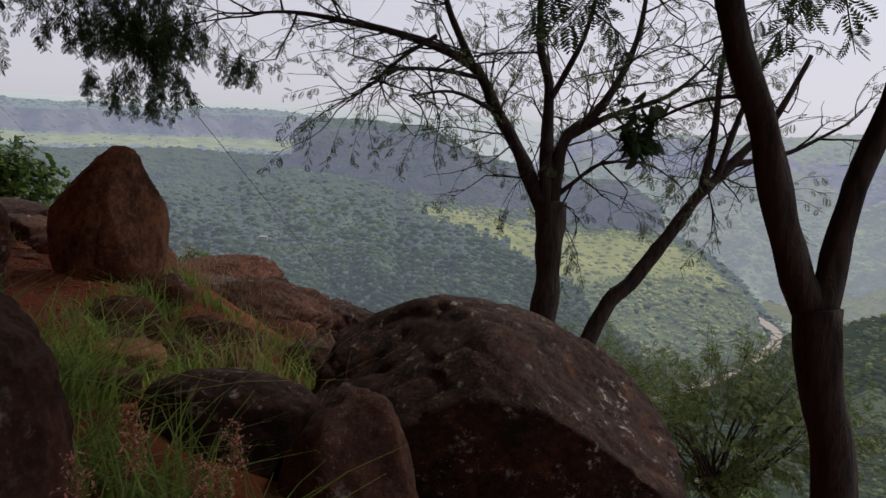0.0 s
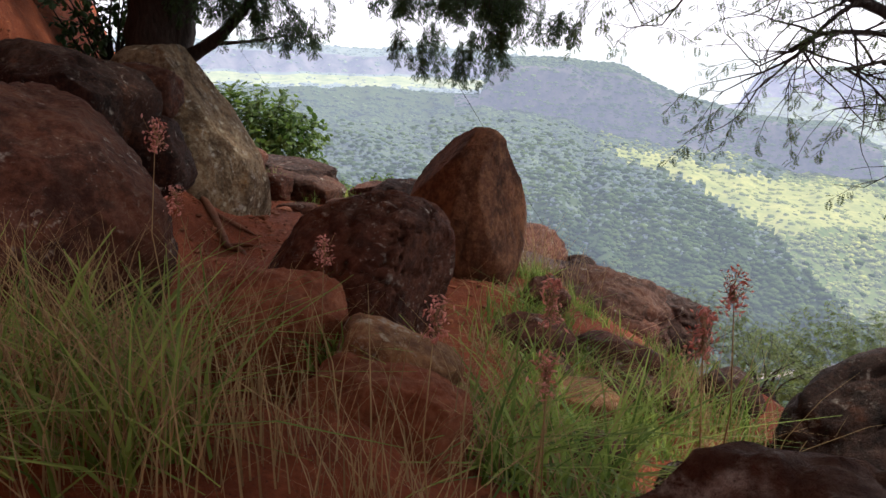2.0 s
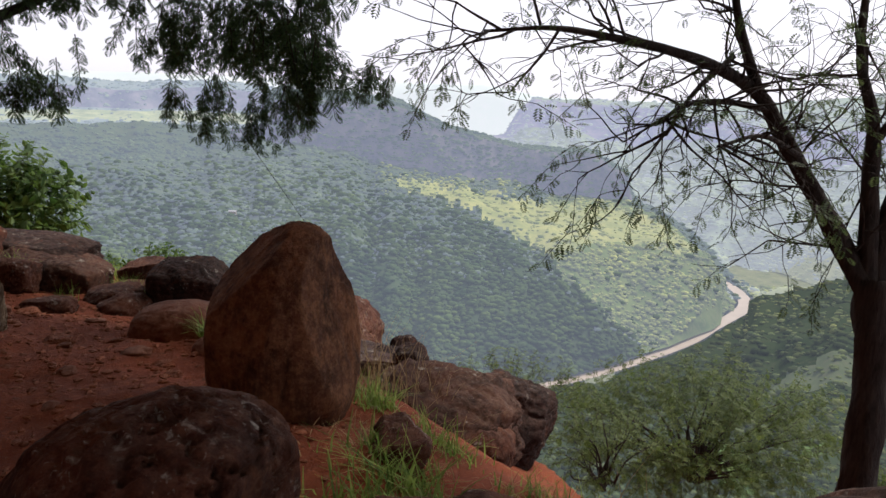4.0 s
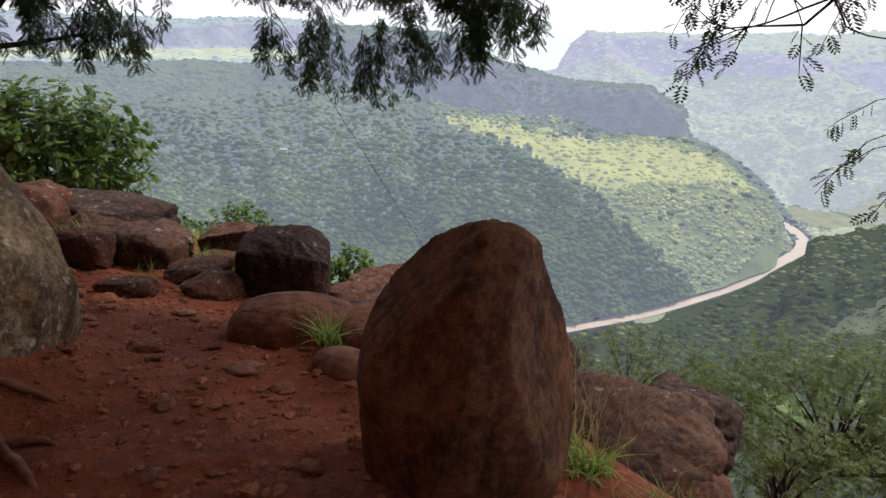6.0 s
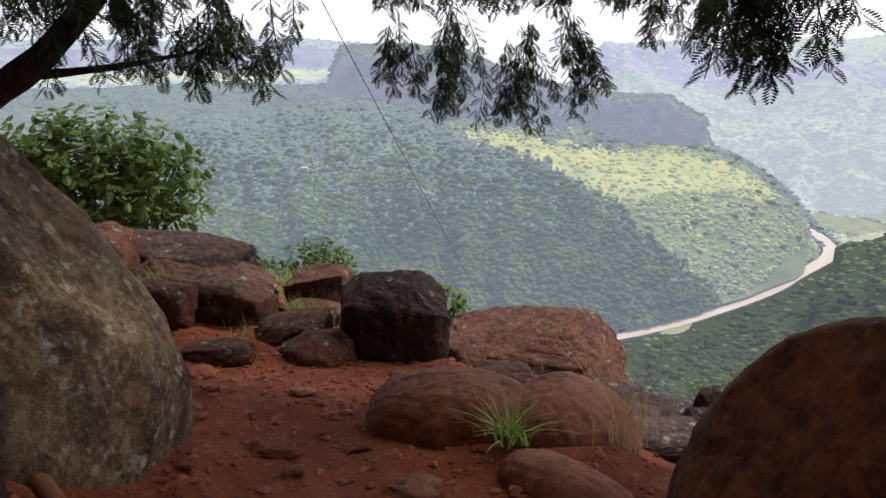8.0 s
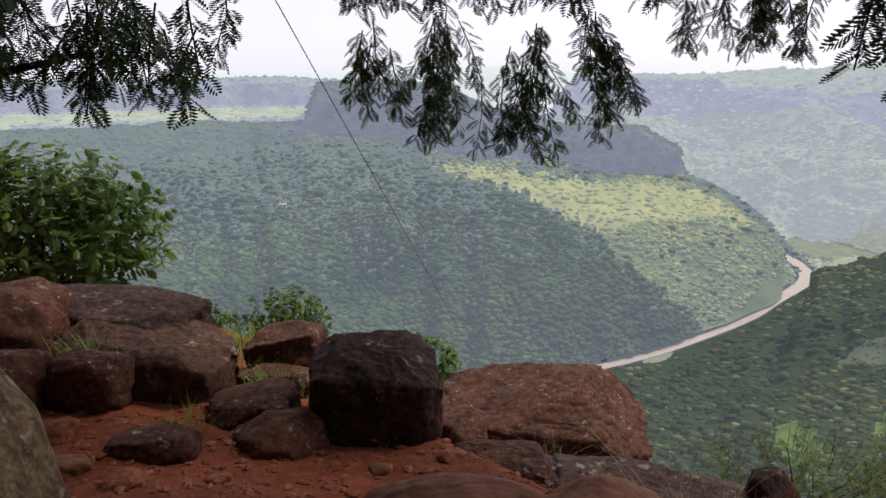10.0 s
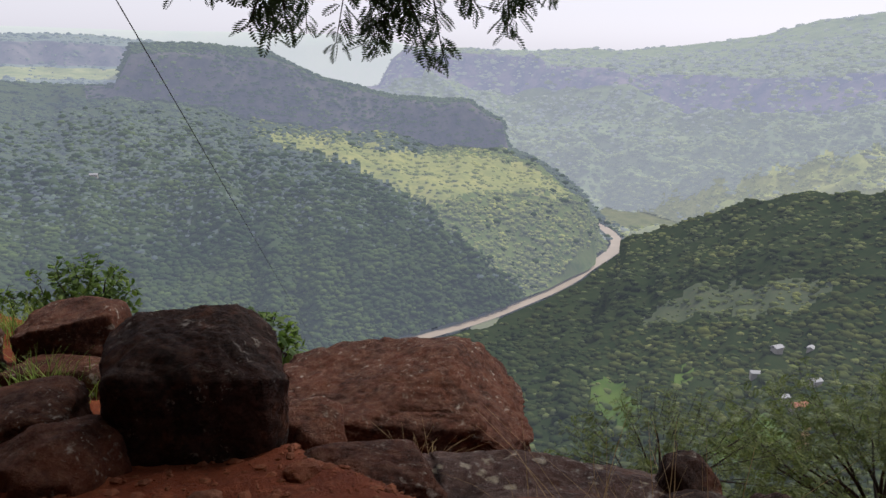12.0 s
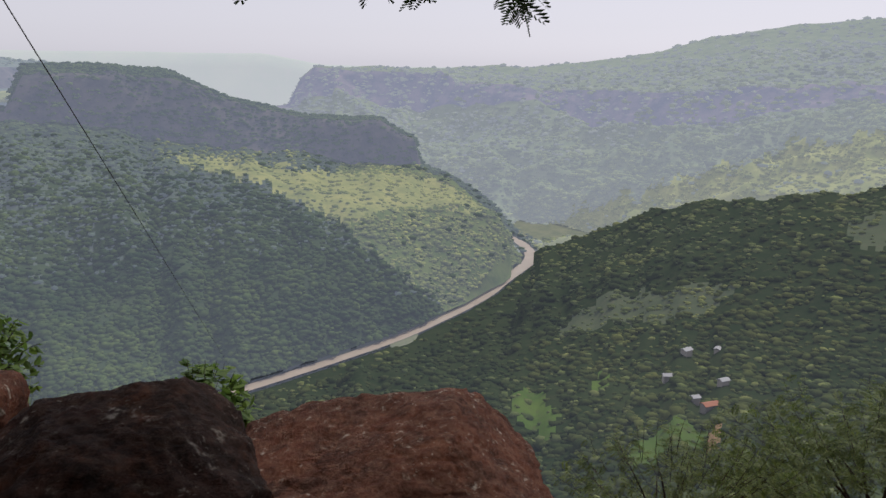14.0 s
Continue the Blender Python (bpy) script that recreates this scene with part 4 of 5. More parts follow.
rock("boulder", "long tan and red rock ledge below the standing boulder", (1.42, 3.05, -0.66), (0.56, 0.62, 0.36), ROCK_BROWN, -30, 10, 3.0, 0.11, (), 6, 28, 1.7, strata=0.06)
rock("boulder", "dark red block at the end of the ledge", (1.98, 3.95, -1.02), (0.36, 0.46, 0.36), ROCK_DARK, -20, 14, 3.2, 0.09, (), 6, 29, strata=0.06)
rock("boulder", "tan rounded rock below the ledge", (1.55, 2.75, -0.72), (0.42, 0.32, 0.30), ROCK, 0, 12, 2.6, 0.06, (), 5, 40)
rock("boulder", "dark pointed rock behind the standing boulder", (1.14, 4.2, -0.72), (0.16, 0.2, 0.27), ROCK_DARK, 0, 20, 2.6, 0.1, (), 5, 30)
rock("boulder", "big slanting red rock on the grassy rise", (-0.80, -0.45, 0.70), (0.75, 0.55, 0.48), ROCK, -25, 28, 2.8, 0.07, (), 6, 31)
rock("boulder", "dark rock below the old tree", (-2.0, 1.15, 0.95), (0.50, 0.45, 0.42), ROCK_DARK, 0, 10, 4.8, 0.1, (), 5, 32)
rock("boulder", "square brown rock beside the old tree", (-1.95, 1.85, 1.05), (0.28, 0.25, 0.22), ROCK, 20, 0, 4.8, 0.08, (), 5, 41)
rock("boulder", "black rock wedged under the leaning boulder", (-1.62, 1.42, 0.62), (0.30, 0.24, 0.28), ROCK_DARK, 20, -20, 4.8, 0.08, (), 5, 42)

# ---- trees ----
def pinnate(rng, length, pairs=7):
    """One feathery leaf along +x: a thin rib with narrow leaflets."""
    v, f = [], []
    for i in range(pairs):
        x = length * (0.15 + 0.85 * (i + 0.5) / pairs)
        w = length * 0.34 * math.sin(math.pi * (0.18 + 0.72 * (i + 0.5) / pairs))
        dx = length / pairs * 0.55
        for s in (-1, 1):
            o = len(v)
            v += [(x, 0, 0), (x + dx + w * 0.25, s * w * 0.55, -0.1 * w), (x + w * 0.55, s * w, -0.25 * w), (x - dx * 0.3 + w * 0.2, s * w * 0.5, -0.1 * w)]
            f.append((o, o + 1, o + 2, o + 3))
    return np.array(v), f


def small_leaf(rng, length, pairs=5):
    return pinnate(rng, length, 5)


def broad_spray(rng, length, pairs=0):
    v, f = pinnate(rng, length, 4)
    return v * np.array([1, 1.3, 1]), f


def oval_leaf(rng, length, pairs=0):
    v = [(0, 0, 0), (length * 0.35, length * 0.27, 0.04 * length), (length * 0.75, length * 0.22, 0), (length, 0, -0.1 * length), (length * 0.75, -length * 0.22, 0), (length * 0.35, -length * 0.27, 0.04 * length)]
    return np.array(v), [(0, 1, 2, 3), (0, 3, 4, 5)]


def basis(d, rng, droop=0.0):
    x = Vector(d) + Vector((0, 0, -droop))
    x.normalize()
    y = x.cross(Vector((rng.normal(0, 0.3), rng.normal(0, 0.3), 1.0)))
    y = y.normalized() if y.length > 1e-3 else x.orthogonal().normalized()
    return np.array([x, y, x.cross(y)])


def leafy_twig(wood, leaves, rng, start, d, length, leaf_len, step, kind, droop=0.25, r=0.004, spread=0.9):
    """A drooping twig with leaves on both sides."""
    p, d = Vector(start), Vector(d).normalized()
    pts = [p.copy()]
    n = max(3, int(length / 0.07))
    for i in range(n):
        d = (d + Vector((rng.normal(0, 0.12), rng.normal(0, 0.12), rng.normal(0, 0.08) - droop * 0.14))).normalized()
        p = p + d * (length / n)
        pts.append(p.copy())
    v, f = tube(pts[::2] + [pts[-1]], list(np.linspace(r, r * 0.35, len(pts[::2]) + 1)), 3)
    wood.add(v, f)
    total = length / step
    for i in range(int(total)):
        t = (i + rng.random()) / total
        q = t * (len(pts) - 1)
        a = pts[int(q)].lerp(pts[min(int(q) + 1, len(pts) - 1)], q - int(q))
        ax = (pts[min(int(q) + 1, len(pts) - 1)] - pts[int(q)]).normalized()
        side = Vector(rng.normal(0, 1, 3))
        side = (side - ax * side.dot(ax)).normalized()
        v, f = kind(rng, leaf_len * (0.7 + 0.6 * rng.random()))
        m = basis(ax * 0.5 + side * spread, rng, 0.5)
        leaves.add([tuple(w) for w in (v @ m + np.array(a))], f)


def branch_out(wood, tips, rng, start, d, length, r, depth, droop=0.0, wig=0.16):
    """A limb that forks again and again; the ends are collected in tips."""
    p, d = Vector(start), Vector(d).normalized()
    pts = [p.copy()]
    n = max(3, int(length / 0.12))
    for i in range(n):
        d = (d + Vector((rng.normal(0, wig), rng.normal(0, wig), rng.normal(0, wig) * 0.7 - droop))).normalized()
        p = p + d * (length / n)
        pts.append(p.copy())
    v, f = tube(pts, list(np.linspace(r, r * 0.55, len(pts))), 5)
    wood.add(v, f)
    if depth == 0:
        tips.append((p, d))
        return
    kids = 2 + (rng.random() < 0.6)
    for i in range(kids):
        at = pts[-1] if i == 0 else pts[max(1, int(len(pts) * (0.35 + 0.5 * rng.random())))]
        nd = (d + Vector(rng.normal(0, 0.55, 3))).normalized()
        branch_out(wood, tips, rng, at, nd, length * (0.60 + 0.25 * rng.random()), r * 0.55, depth - 1, droop, wig)


def tree(name, label, base):
    ob = new(name)
    ob.location = (0, 0, 0)
    return tagged(ob, label, "tree")


def limb(parent, name, pts, radii, sides=10, jag=0.25, mat=BARK):
    v, f = tube(pts, radii, sides, jag)
    return part(name, mesh(name, v, f, [mat]), parent)


# the slender tree below the ledge, with thin, half-bare branches
rng = np.random.default_rng(21)
slim = tree("tree", "slender dark tree with thin, half-bare thorny branches", (3.8, 2.2, -1.2))
limb(slim, "trunk", [(3.80, 2.05, -1.5), (3.86, 2.12, -0.34), (3.885, 2.2, 0.13), (3.89, 2.29, 0.66)], [0.13, 0.100, 0.097, 0.112], 12)
slim_limbs = [
    ([(3.84, 2.29, 0.60), (3.72, 2.38, 0.82), (3.62, 2.47, 1.03), (3.42, 2.55, 1.36), (3.26, 2.62, 1.64), (3.00, 2.50, 1.78), (2.65, 2.30, 1.87), (2.30, 2.12, 1.92), (1.95, 1.98, 1.95), (1.6, 1.9, 1.92)], 0.070, 0.007),
    ([(3.84, 2.30, 0.62), (3.83, 2.39, 1.20), (3.82, 2.45, 1.55), (3.73, 2.51, 1.93), (3.74, 2.55, 2.6)], 0.06, 0.015),
    ([(3.90, 2.32, 0.66), (3.96, 2.37, 1.12), (4.18, 2.43, 1.33), (4.34, 2.48, 1.57), (4.49, 2.55, 1.96), (4.55, 2.6, 2.5)], 0.055, 0.012),
    ([(4.00, 2.38, 1.16), (4.30, 2.40, 1.33), (4.73, 2.42, 1.50), (4.98, 2.4, 1.73)], 0.03, 0.010),
    ([(3.94, 2.31, 0.72), (4.03, 2.30, 0.80), (4.24, 2.28, 0.97), (4.54, 2.2, 1.0)], 0.022, 0.008),
    ([(3.22, 2.60, 1.68), (3.02, 2.5, 2.1), (2.9, 2.4, 2.5)], 0.035, 0.014),
    ([(3.30, 2.60, 1.58), (3.0, 2.45, 1.62), (2.7, 2.2, 1.60), (2.5, 2.0, 1.50)], 0.022, 0.008),
    ([(2.95, 2.30, 1.86), (2.70, 2.1, 1.66), (2.52, 1.9, 1.45)], 0.018, 0.008),
    ([(3.40, 2.37, 1.34), (3.10, 2.15, 1.45), (2.80, 1.95, 1.40)], 0.018, 0.008),
    ([(3.85, 2.42, 1.45), (4.05, 2.3, 1.9), (4.15, 2.3, 2.4)], 0.028, 0.010),
]
wood, leaves, tips = Bag(), Bag(), []
for pts, r0, r1 in slim_limbs:
    limb(slim, "limb", pts, list(np.linspace(r0, r1, len(pts))), 8, 0.2)
    n = len(pts)
    for i in range(1, n):
        for _ in range(4 if i > 1 else 1):
            t = rng.random()
            a = Vector(pts[i - 1]).lerp(Vector(pts[i]), t)
            d = (Vector(pts[i]) - Vector(pts[i - 1])).normalized() * 0.6 + Vector((rng.normal(0, 0.6), rng.normal(0, 0.5), rng.normal(-0.05, 0.6)))
            branch_out(wood, tips, rng, a, d, 0.26 + 0.18 * rng.random(), 0.009, 2, 0.03)
for p, d in tips:
    if rng.random() < 0.5:
        leafy_twig(wood, leaves, rng, p, d + Vector((0, 0, -0.3)), 0.14 + 0.14 * rng.random(), 0.062, 0.024, small_leaf, 0.6, 0.0026)
tagged(part("twig_growth", wood.mesh("twig_growth", BARK), slim), kind="stuff")
tagged(part("foliage", leaves.mesh("foliage", LEAF_DRY, False), slim), kind="stuff")

# the leaning tree beside it
lean = tree("tree", "leaning dark tree with bare crooked branches", (4.2, 1.8, -1.2))
limb(lean, "trunk", [(3.98, 1.70, -1.4), (4.12, 1.70, -0.42), (4.30, 1.78, 0.02), (4.44, 1.80, 0.16), (4.72, 1.86, 0.56), (4.90, 1.90, 0.82), (5.10, 1.95, 1.02), (5.38, 2.0, 1.35), (5.6, 2.05, 1.8)], [0.085, 0.064, 0.056, 0.053, 0.045, 0.039, 0.034, 0.026, 0.016])
lean_limbs = [([(4.90, 1.90, 0.82), (4.96, 1.95, 1.2), (4.98, 2.0, 1.6), (5.0, 2.0, 2.1)], 0.035, 0.012), ([(5.10, 1.95, 1.02), (5.5, 2.0, 1.12), (5.9, 2.0, 1.35)], 0.025, 0.008), ([(5.0, 1.92, 0.92), (5.12, 1.9, 1.4), (5.3, 1.9, 1.9)], 0.03, 0.01)]
wood, leaves, tips = Bag(), Bag(), []
for pts, r0, r1 in lean_limbs:
    limb(lean, "limb", pts, list(np.linspace(r0, r1, len(pts))), 8, 0.2)
    for i in range(1, len(pts)):
        for _ in range(3):
            a = Vector(pts[i - 1]).lerp(Vector(pts[i]), rng.random())
            branch_out(wood, tips, rng, a, Vector((rng.normal(0.2, 0.6), rng.normal(0, 0.5), rng.normal(0.3, 0.5))), 0.28, 0.009, 2, 0.0)
for p, d in tips:
    if rng.random() < 0.45:
        leafy_twig(wood, leaves, rng, p, d + Vector((0, 0, -0.3)), 0.15, 0.062, 0.024, small_leaf, 0.6, 0.0026)
tagged(part("twig_growth", wood.mesh("twig_growth", BARK), lean), kind="stuff")
tagged(part("foliage", leaves.mesh("foliage", LEAF_DRY, False), lean), kind="stuff")

# the forked tree close to the walker
fork = tree("tree", "dark forked tree trunk with feathery hanging leaves", (4.5, -1.4, -0.6))
limb(fork, "trunk", [(4.52, -1.42, -0.7), (4.47, -1.36, 0.19), (4.42, -1.31, 0.49), (4.39, -1.27, 0.74)], [0.085, 0.064, 0.060, 0.070], 14)
limb(fork, "limb", [(4.39, -1.27, 0.70), (4.30, -1.24, 0.90), (4.20, -1.19, 1.26), (4.12, -1.15, 1.49), (4.05, -1.13, 1.75), (3.95, -1.1, 2.2)], [0.054, 0.049, 0.045, 0.042, 0.040, 0.03], 14)
limb(fork, "limb", [(4.40, -1.27, 0.70), (4.45, -1.22, 0.96), (4.51, -1.18, 1.18), (4.60, -1.14, 1.43), (4.7, -1.1, 1.9)], [0.046, 0.038, 0.036, 0.034, 0.028], 14)
wood, leaves = Bag(), Bag()
for i in range(26):
    a = Vector((rng.uniform(3.5, 5.2), rng.uniform(-1.6, -0.4), rng.uniform(1.75, 2.1)))
    leafy_twig(wood, leaves, rng, a, (rng.normal(0, 0.5), rng.normal(0, 0.4), -0.7), 0.34 + 0.2 * rng.random(), 0.085, 0.016, pinnate, 0.4)
# unseen canopy above and behind the start, added to darken the near boulders
for _ in range(360):
    a = Vector((rng.uniform(1.5, 5.3), rng.uniform(-7.5, 1.2), rng.uniform(2.85, 4.3)))
    leafy_twig(wood, leaves, rng, a, rng.normal(0, 1, 3), 0.6, 0.36, 0.055, broad_spray, 0.2)
for _ in range(16):
    a = Vector((3.84, -1.12, 1.24)) + Vector(rng.normal(0, 0.022, 3))
    leafy_twig(wood, leaves, rng, a, rng.normal(0, 1, 3), 0.06, 0.05, 0.008, oval_leaf, 0.2, 0.003)
v, f = tube([(4.16, -1.17, 1.36), (4.02, -1.15, 1.34), (3.84, -1.12, 1.25)], [0.008, 0.006, 0.004], 5)
wood.add(v, f)
tagged(part("twig_growth", wood.mesh("twig_growth", BARK), fork), kind="stuff")
tagged(part("foliage", leaves.mesh("foliage", LEAF, False), fork), kind="stuff")

# the old tree behind the leaning boulder: its limbs reach over the path and hang down
old = tree("tree", "old acacia with dark limbs and feathery leaves over the path", (-2.6, 3.2, 0.8))
limb(old, "trunk", [(-2.86, 3.25, 0.3), (-2.80, 3.2, 1.2), (-2.68, 3.18, 1.9), (-2.45, 3.15, 2.6)], [0.36, 0.31, 0.27, 0.20], 18)
old_limbs = [
    ([(-2.58, 3.2, 1.25), (-2.25, 3.15, 1.40), (-1.96, 3.12, 1.60), (-1.6, 3.15, 1.95), (-1.2, 3.2, 2.15)], 0.075, 0.025),
    ([(-2.40, 3.16, 2.3), (-1.8, 3.3, 2.62), (-1.0, 3.2, 2.72), (-0.2, 2.95, 2.66), (0.6, 2.75, 2.5), (0.9, 2.7, 2.45)], 0.06, 0.012),
    ([(-2.40, 3.16, 2.35), (-1.9, 3.7, 2.5), (-1.3, 4.2, 2.45), (-0.5, 4.45, 2.5), (0.2, 4.45, 2.45), (0.5, 4.4, 2.4)], 0.05, 0.006),
    ([(-2.45, 3.16, 2.2), (-2.2, 2.4, 2.5), (-1.6, 1.6, 2.6), (-0.8, 0.8, 2.6), (0.2, 0.3, 2.7)], 0.07, 0.02),
    ([(-2.2, 3.15, 1.42), (-1.8, 3.2, 1.46), (-1.45, 3.2, 1.52)], 0.02, 0.007),
]
for pts, r0, r1 in old_limbs:
    limb(old, "limb", pts, list(np.linspace(r0, r1, len(pts))), 9, 0.2)
wood, leaves = Bag(), Bag()
rng = np.random.default_rng(33)


def hang(n, x0, x1, y0, y1, top, low, leaf=0.072, step=0.011):
    """Sprays that hang from the limbs, from about the height top down to low."""
    for _ in range(n):
        zt = top - 0.35 * (top - low) * rng.random()
        a = Vector((rng.uniform(x0, x1), rng.uniform(y0, y1), zt))
        leafy_twig(wood, leaves, rng, a, (rng.normal(0, 0.30), rng.normal(0, 0.30), -0.9), max(0.12, (zt - low - leaf * 0.6) * (0.7 + 0.3 * rng.random())), leaf, step, pinnate, 0.2)


hang(9, -0.64, -0.50, 4.40, 4.80, 1.75, 1.00)
hang(7, -0.94, -0.78, 4.40, 4.60, 1.70, 1.20)
hang(9, -0.28, -0.10, 4.45, 4.72, 1.65, 0.99)
hang(8, 0.04, 0.26, 4.35, 4.50, 1.70, 1.10)
hang(14, 0.44, 0.70, 2.65, 2.90, 1.95, 1.34)
hang(16, 0.12, 0.72, 2.6, 3.0, 2.2, 1.50)
hang(14, -0.6, 0.2, 2.9, 3.3, 2.15, 1.62)
hang(16, -1.9, -1.05, 2.9, 3.4, 1.95, 1.32)
hang(14, -2.6, -1.7, 3.0, 3.5, 2.1, 1.5)
hang(16, -2.3, -1.4, 2.7, 3.2, 2.1, 1.50)
hang(12, 0.52, 0.98, 4.3, 4.6, 1.9, 1.38)
hang(10, -1.55, -1.20, 3.1, 3.4, 1.75, 1.25)
hang(46, -0.9, 0.8, 2.7, 3.4, 2.6, 1.92, 0.085, 0.013)
hang(44, -0.9, 0.3, 4.2, 4.7, 2.3, 1.6, 0.085, 0.013)
hang(20, -2.6, -1.0, 2.9, 3.6, 2.5, 1.9, 0.085, 0.013)
tagged(part("twig_growth", wood.mesh("twig_growth", BARK), old), kind="stuff")
tagged(part("foliage", leaves.mesh("foliage", LEAF, False), old), kind="stuff")
# a thick crown overhead, out of view, added to shade the path
wood, leaves = Bag(), Bag()
for _ in range(600):
    y = rng.uniform(-1.0, 7.5)
    a = Vector((rng.uniform(-5.0, 3.6), y, rng.uniform(2.95 if y < 3.5 else 3.6, 4.5)))
    d = Vector(rng.normal(0, 1, 3))
    leafy_twig(wood, leaves, rng, a, d, 0.6, 0.36, 0.055, broad_spray, 0.2)
tagged(part("twig_growth", wood.mesh("twig_growth", BARK), old), kind="stuff")
tagged(part("shade_crown", leaves.mesh("shade_crown", LEAF, False), old), kind="stuff")


# ---- bushes ----
def bush(label, c, size, n, leaf, mat, seed, kind=oval_leaf, step=0.03, stem=0.9, spread=0.9):
    rng = np.random.default_rng(seed)
    ob = tagged(new("bush"), label, "bush")
    wood, leaves, tips = Bag(), Bag(), []
    base = Vector(c) - Vector((0, 0, size[2]))
    for i in range(n):
        u = Vector(rng.normal(0, 1, 3)).normalized()
        rr = rng.random() ** 0.4
        p = Vector(c) + Vector((u.x * size[0] * rr, u.y * size[1] * rr, u.z * size[2] * rr))
        if i % 7 == 0:
            mid = base.lerp(p, 0.5) + Vector(rng.normal(0, 0.06, 3))
            v, f = tube([base + Vector((rng.normal(0, 0.06), rng.normal(0, 0.06), -0.1)), mid, p], [0.016 * stem, 0.010 * stem, 0.004 * stem], 5)
            wood.add(v, f)
        leafy_twig(wood, leaves, rng, p, u + Vector((0, 0, 0.4)), size[0] * 0.32, leaf, step, kind, 0.1, 0.003, spread)
    tagged(part("twig_growth", wood.mesh("twig_growth", BARK), ob), kind="stuff")
    tagged(part("foliage", leaves.mesh("foliage", mat, False), ob), kind="stuff")
    return ob


bush("broad-leaved green bush growing behind the rock pile", (-6.45, 10.5, -0.55), (1.5, 0.8, 0.92), 520, 0.16, LEAF_BROAD, 1, step=0.05)
bush("dense dark green bush on the rise behind the old tree", (-4.6, 2.6, 3.0), (1.3, 1.0, 0.75), 300, 0.11, LEAF, 11, step=0.035)
bush("dark leafy bush above the slanting rock", (-3.4, 0.6, 2.5), (0.9, 0.7, 0.5), 220, 0.09, LEAF, 12, step=0.03)
bush("dark shrub crowding the old trunk", (-3.75, 3.7, 1.75), (0.85, 0.6, 0.65), 240, 0.09, LEAF, 13, step=0.028)
bush("small bright green shrub at the cliff edge", (-2.22, 7.4, -0.72), (0.32, 0.3, 0.30), 170, 0.06, LEAF_BUSH, 2, step=0.014)
bush("small green shrub below the rock pile", (-2.75, 7.2, -0.80), (0.25, 0.25, 0.28), 130, 0.055, LEAF_BUSH, 3, step=0.014)
bush("leafy green shrub peeping over the square boulder", (-0.98, 7.5, -1.14), (0.30, 0.25, 0.24), 110, 0.085, LEAF_BUSH, 4, step=0.02)
bush("feathery thorn bush growing on the slope below", (4.9, 7.7, -2.75), (1.7, 1.0, 0.65), 400, 0.10, LEAF_THORN, 5, small_leaf, 0.026, 1.7)
bush("feathery green bush behind the forked tree", (5.6, 2.9, -1.25), (1.05, 0.7, 0.6), 320, 0.085, LEAF_THORN, 6, small_leaf, 0.022)
bush("thin green shrub at the foot of the slab", (2.3, 7.3, -2.2), (0.85, 0.5, 0.40), 170, 0.07, LEAF_THORN, 7, small_leaf, 0.024)
bush("small thorn bush at the end of the ledge", (3.0, 4.6, -1.55), (0.6, 0.4, 0.3), 120, 0.06, LEAF_THORN, 8, small_leaf, 0.02)


# ---- grass ----
def blade(rng, p, h, w, lean):
    a = rng.random() * 6.28
    d = Vector((math.cos(a), math.sin(a), 0))
    s = Vector((-d.y, d.x, 0)) * w
    p = Vector(p)
    v = []
    for i, t in enumerate((0, 0.4, 0.75, 1.0)):
        q = p + Vector((0, 0, h * (t - 0.25 * lean * t * t))) + d * (h * lean * t * t)
        k = 1 - t * 0.85
        v += [q - s * k, q + s * k]
    return v, [(0, 1, 3, 2), (2, 3, 5, 4), (4, 5, 7, 6)]


def on_ground(x, y):
    return ground_full(x, y)


def grass(label, spots, mat, seed, h=0.2, w=0.003, lean=0.6):
    rng = np.random.default_rng(seed)
    bag = Bag()
    for x, y, r, n, *lift in spots:
        for _ in range(n):
            px, py = x + rng.normal(0, r * 0.5), y + rng.normal(0, r * 0.5)
            z = on_ground(px, py) - 0.02 + (lift[0] if lift else 0)
            v, f = blade(rng, (px, py, z), h * (0.35 + 0.95 * rng.random()), w * (0.6 + 0.8 * rng.random()), lean * (0.2 + 1.3 * rng.random()))
            bag.add(v, f)
    ob = new("grass", bag.mesh("grass", mat, False))
    return tagged(ob, label, "grass", kind="stuff")


grass("fresh green grass growing between the boulders", [(1.25, 0.75, 0.30, 200), (1.32, 0.45, 0.25, 130), (1.6, 0.7, 0.25, 150), (2.05, 1.25, 0.30, 240), (1.25, 1.2, 0.22, 220), (1.5, 1.7, 0.22, 140), (1.75, -0.25, 0.18, 200), (1.95, 0.05, 0.20, 180), (1.12, 2.0, 0.10, 120), (1.03, -1.06, 0.06, 110, 0.14), (0.95, 2.2, 0.22, 130), (2.2, 0.5, 0.30, 150), (1.6, -0.45, 0.20, 160), (2.45, -0.1, 0.2, 90), (1.55, 0.1, 0.25, 150)], GRASS, 1, 0.15, 0.0055, 0.9)
grass("long green grass on the rise beside the path", [(0.55, -1.65, 0.34, 130), (0.25, -1.3, 0.40, 120), (-0.1, -0.9, 0.45, 90), (0.85, -1.75, 0.16, 60), (1.55, -1.05, 0.16, 90), (1.75, -0.8, 0.22, 130)], GRASS, 2, 0.40, 0.0080, 1.35)
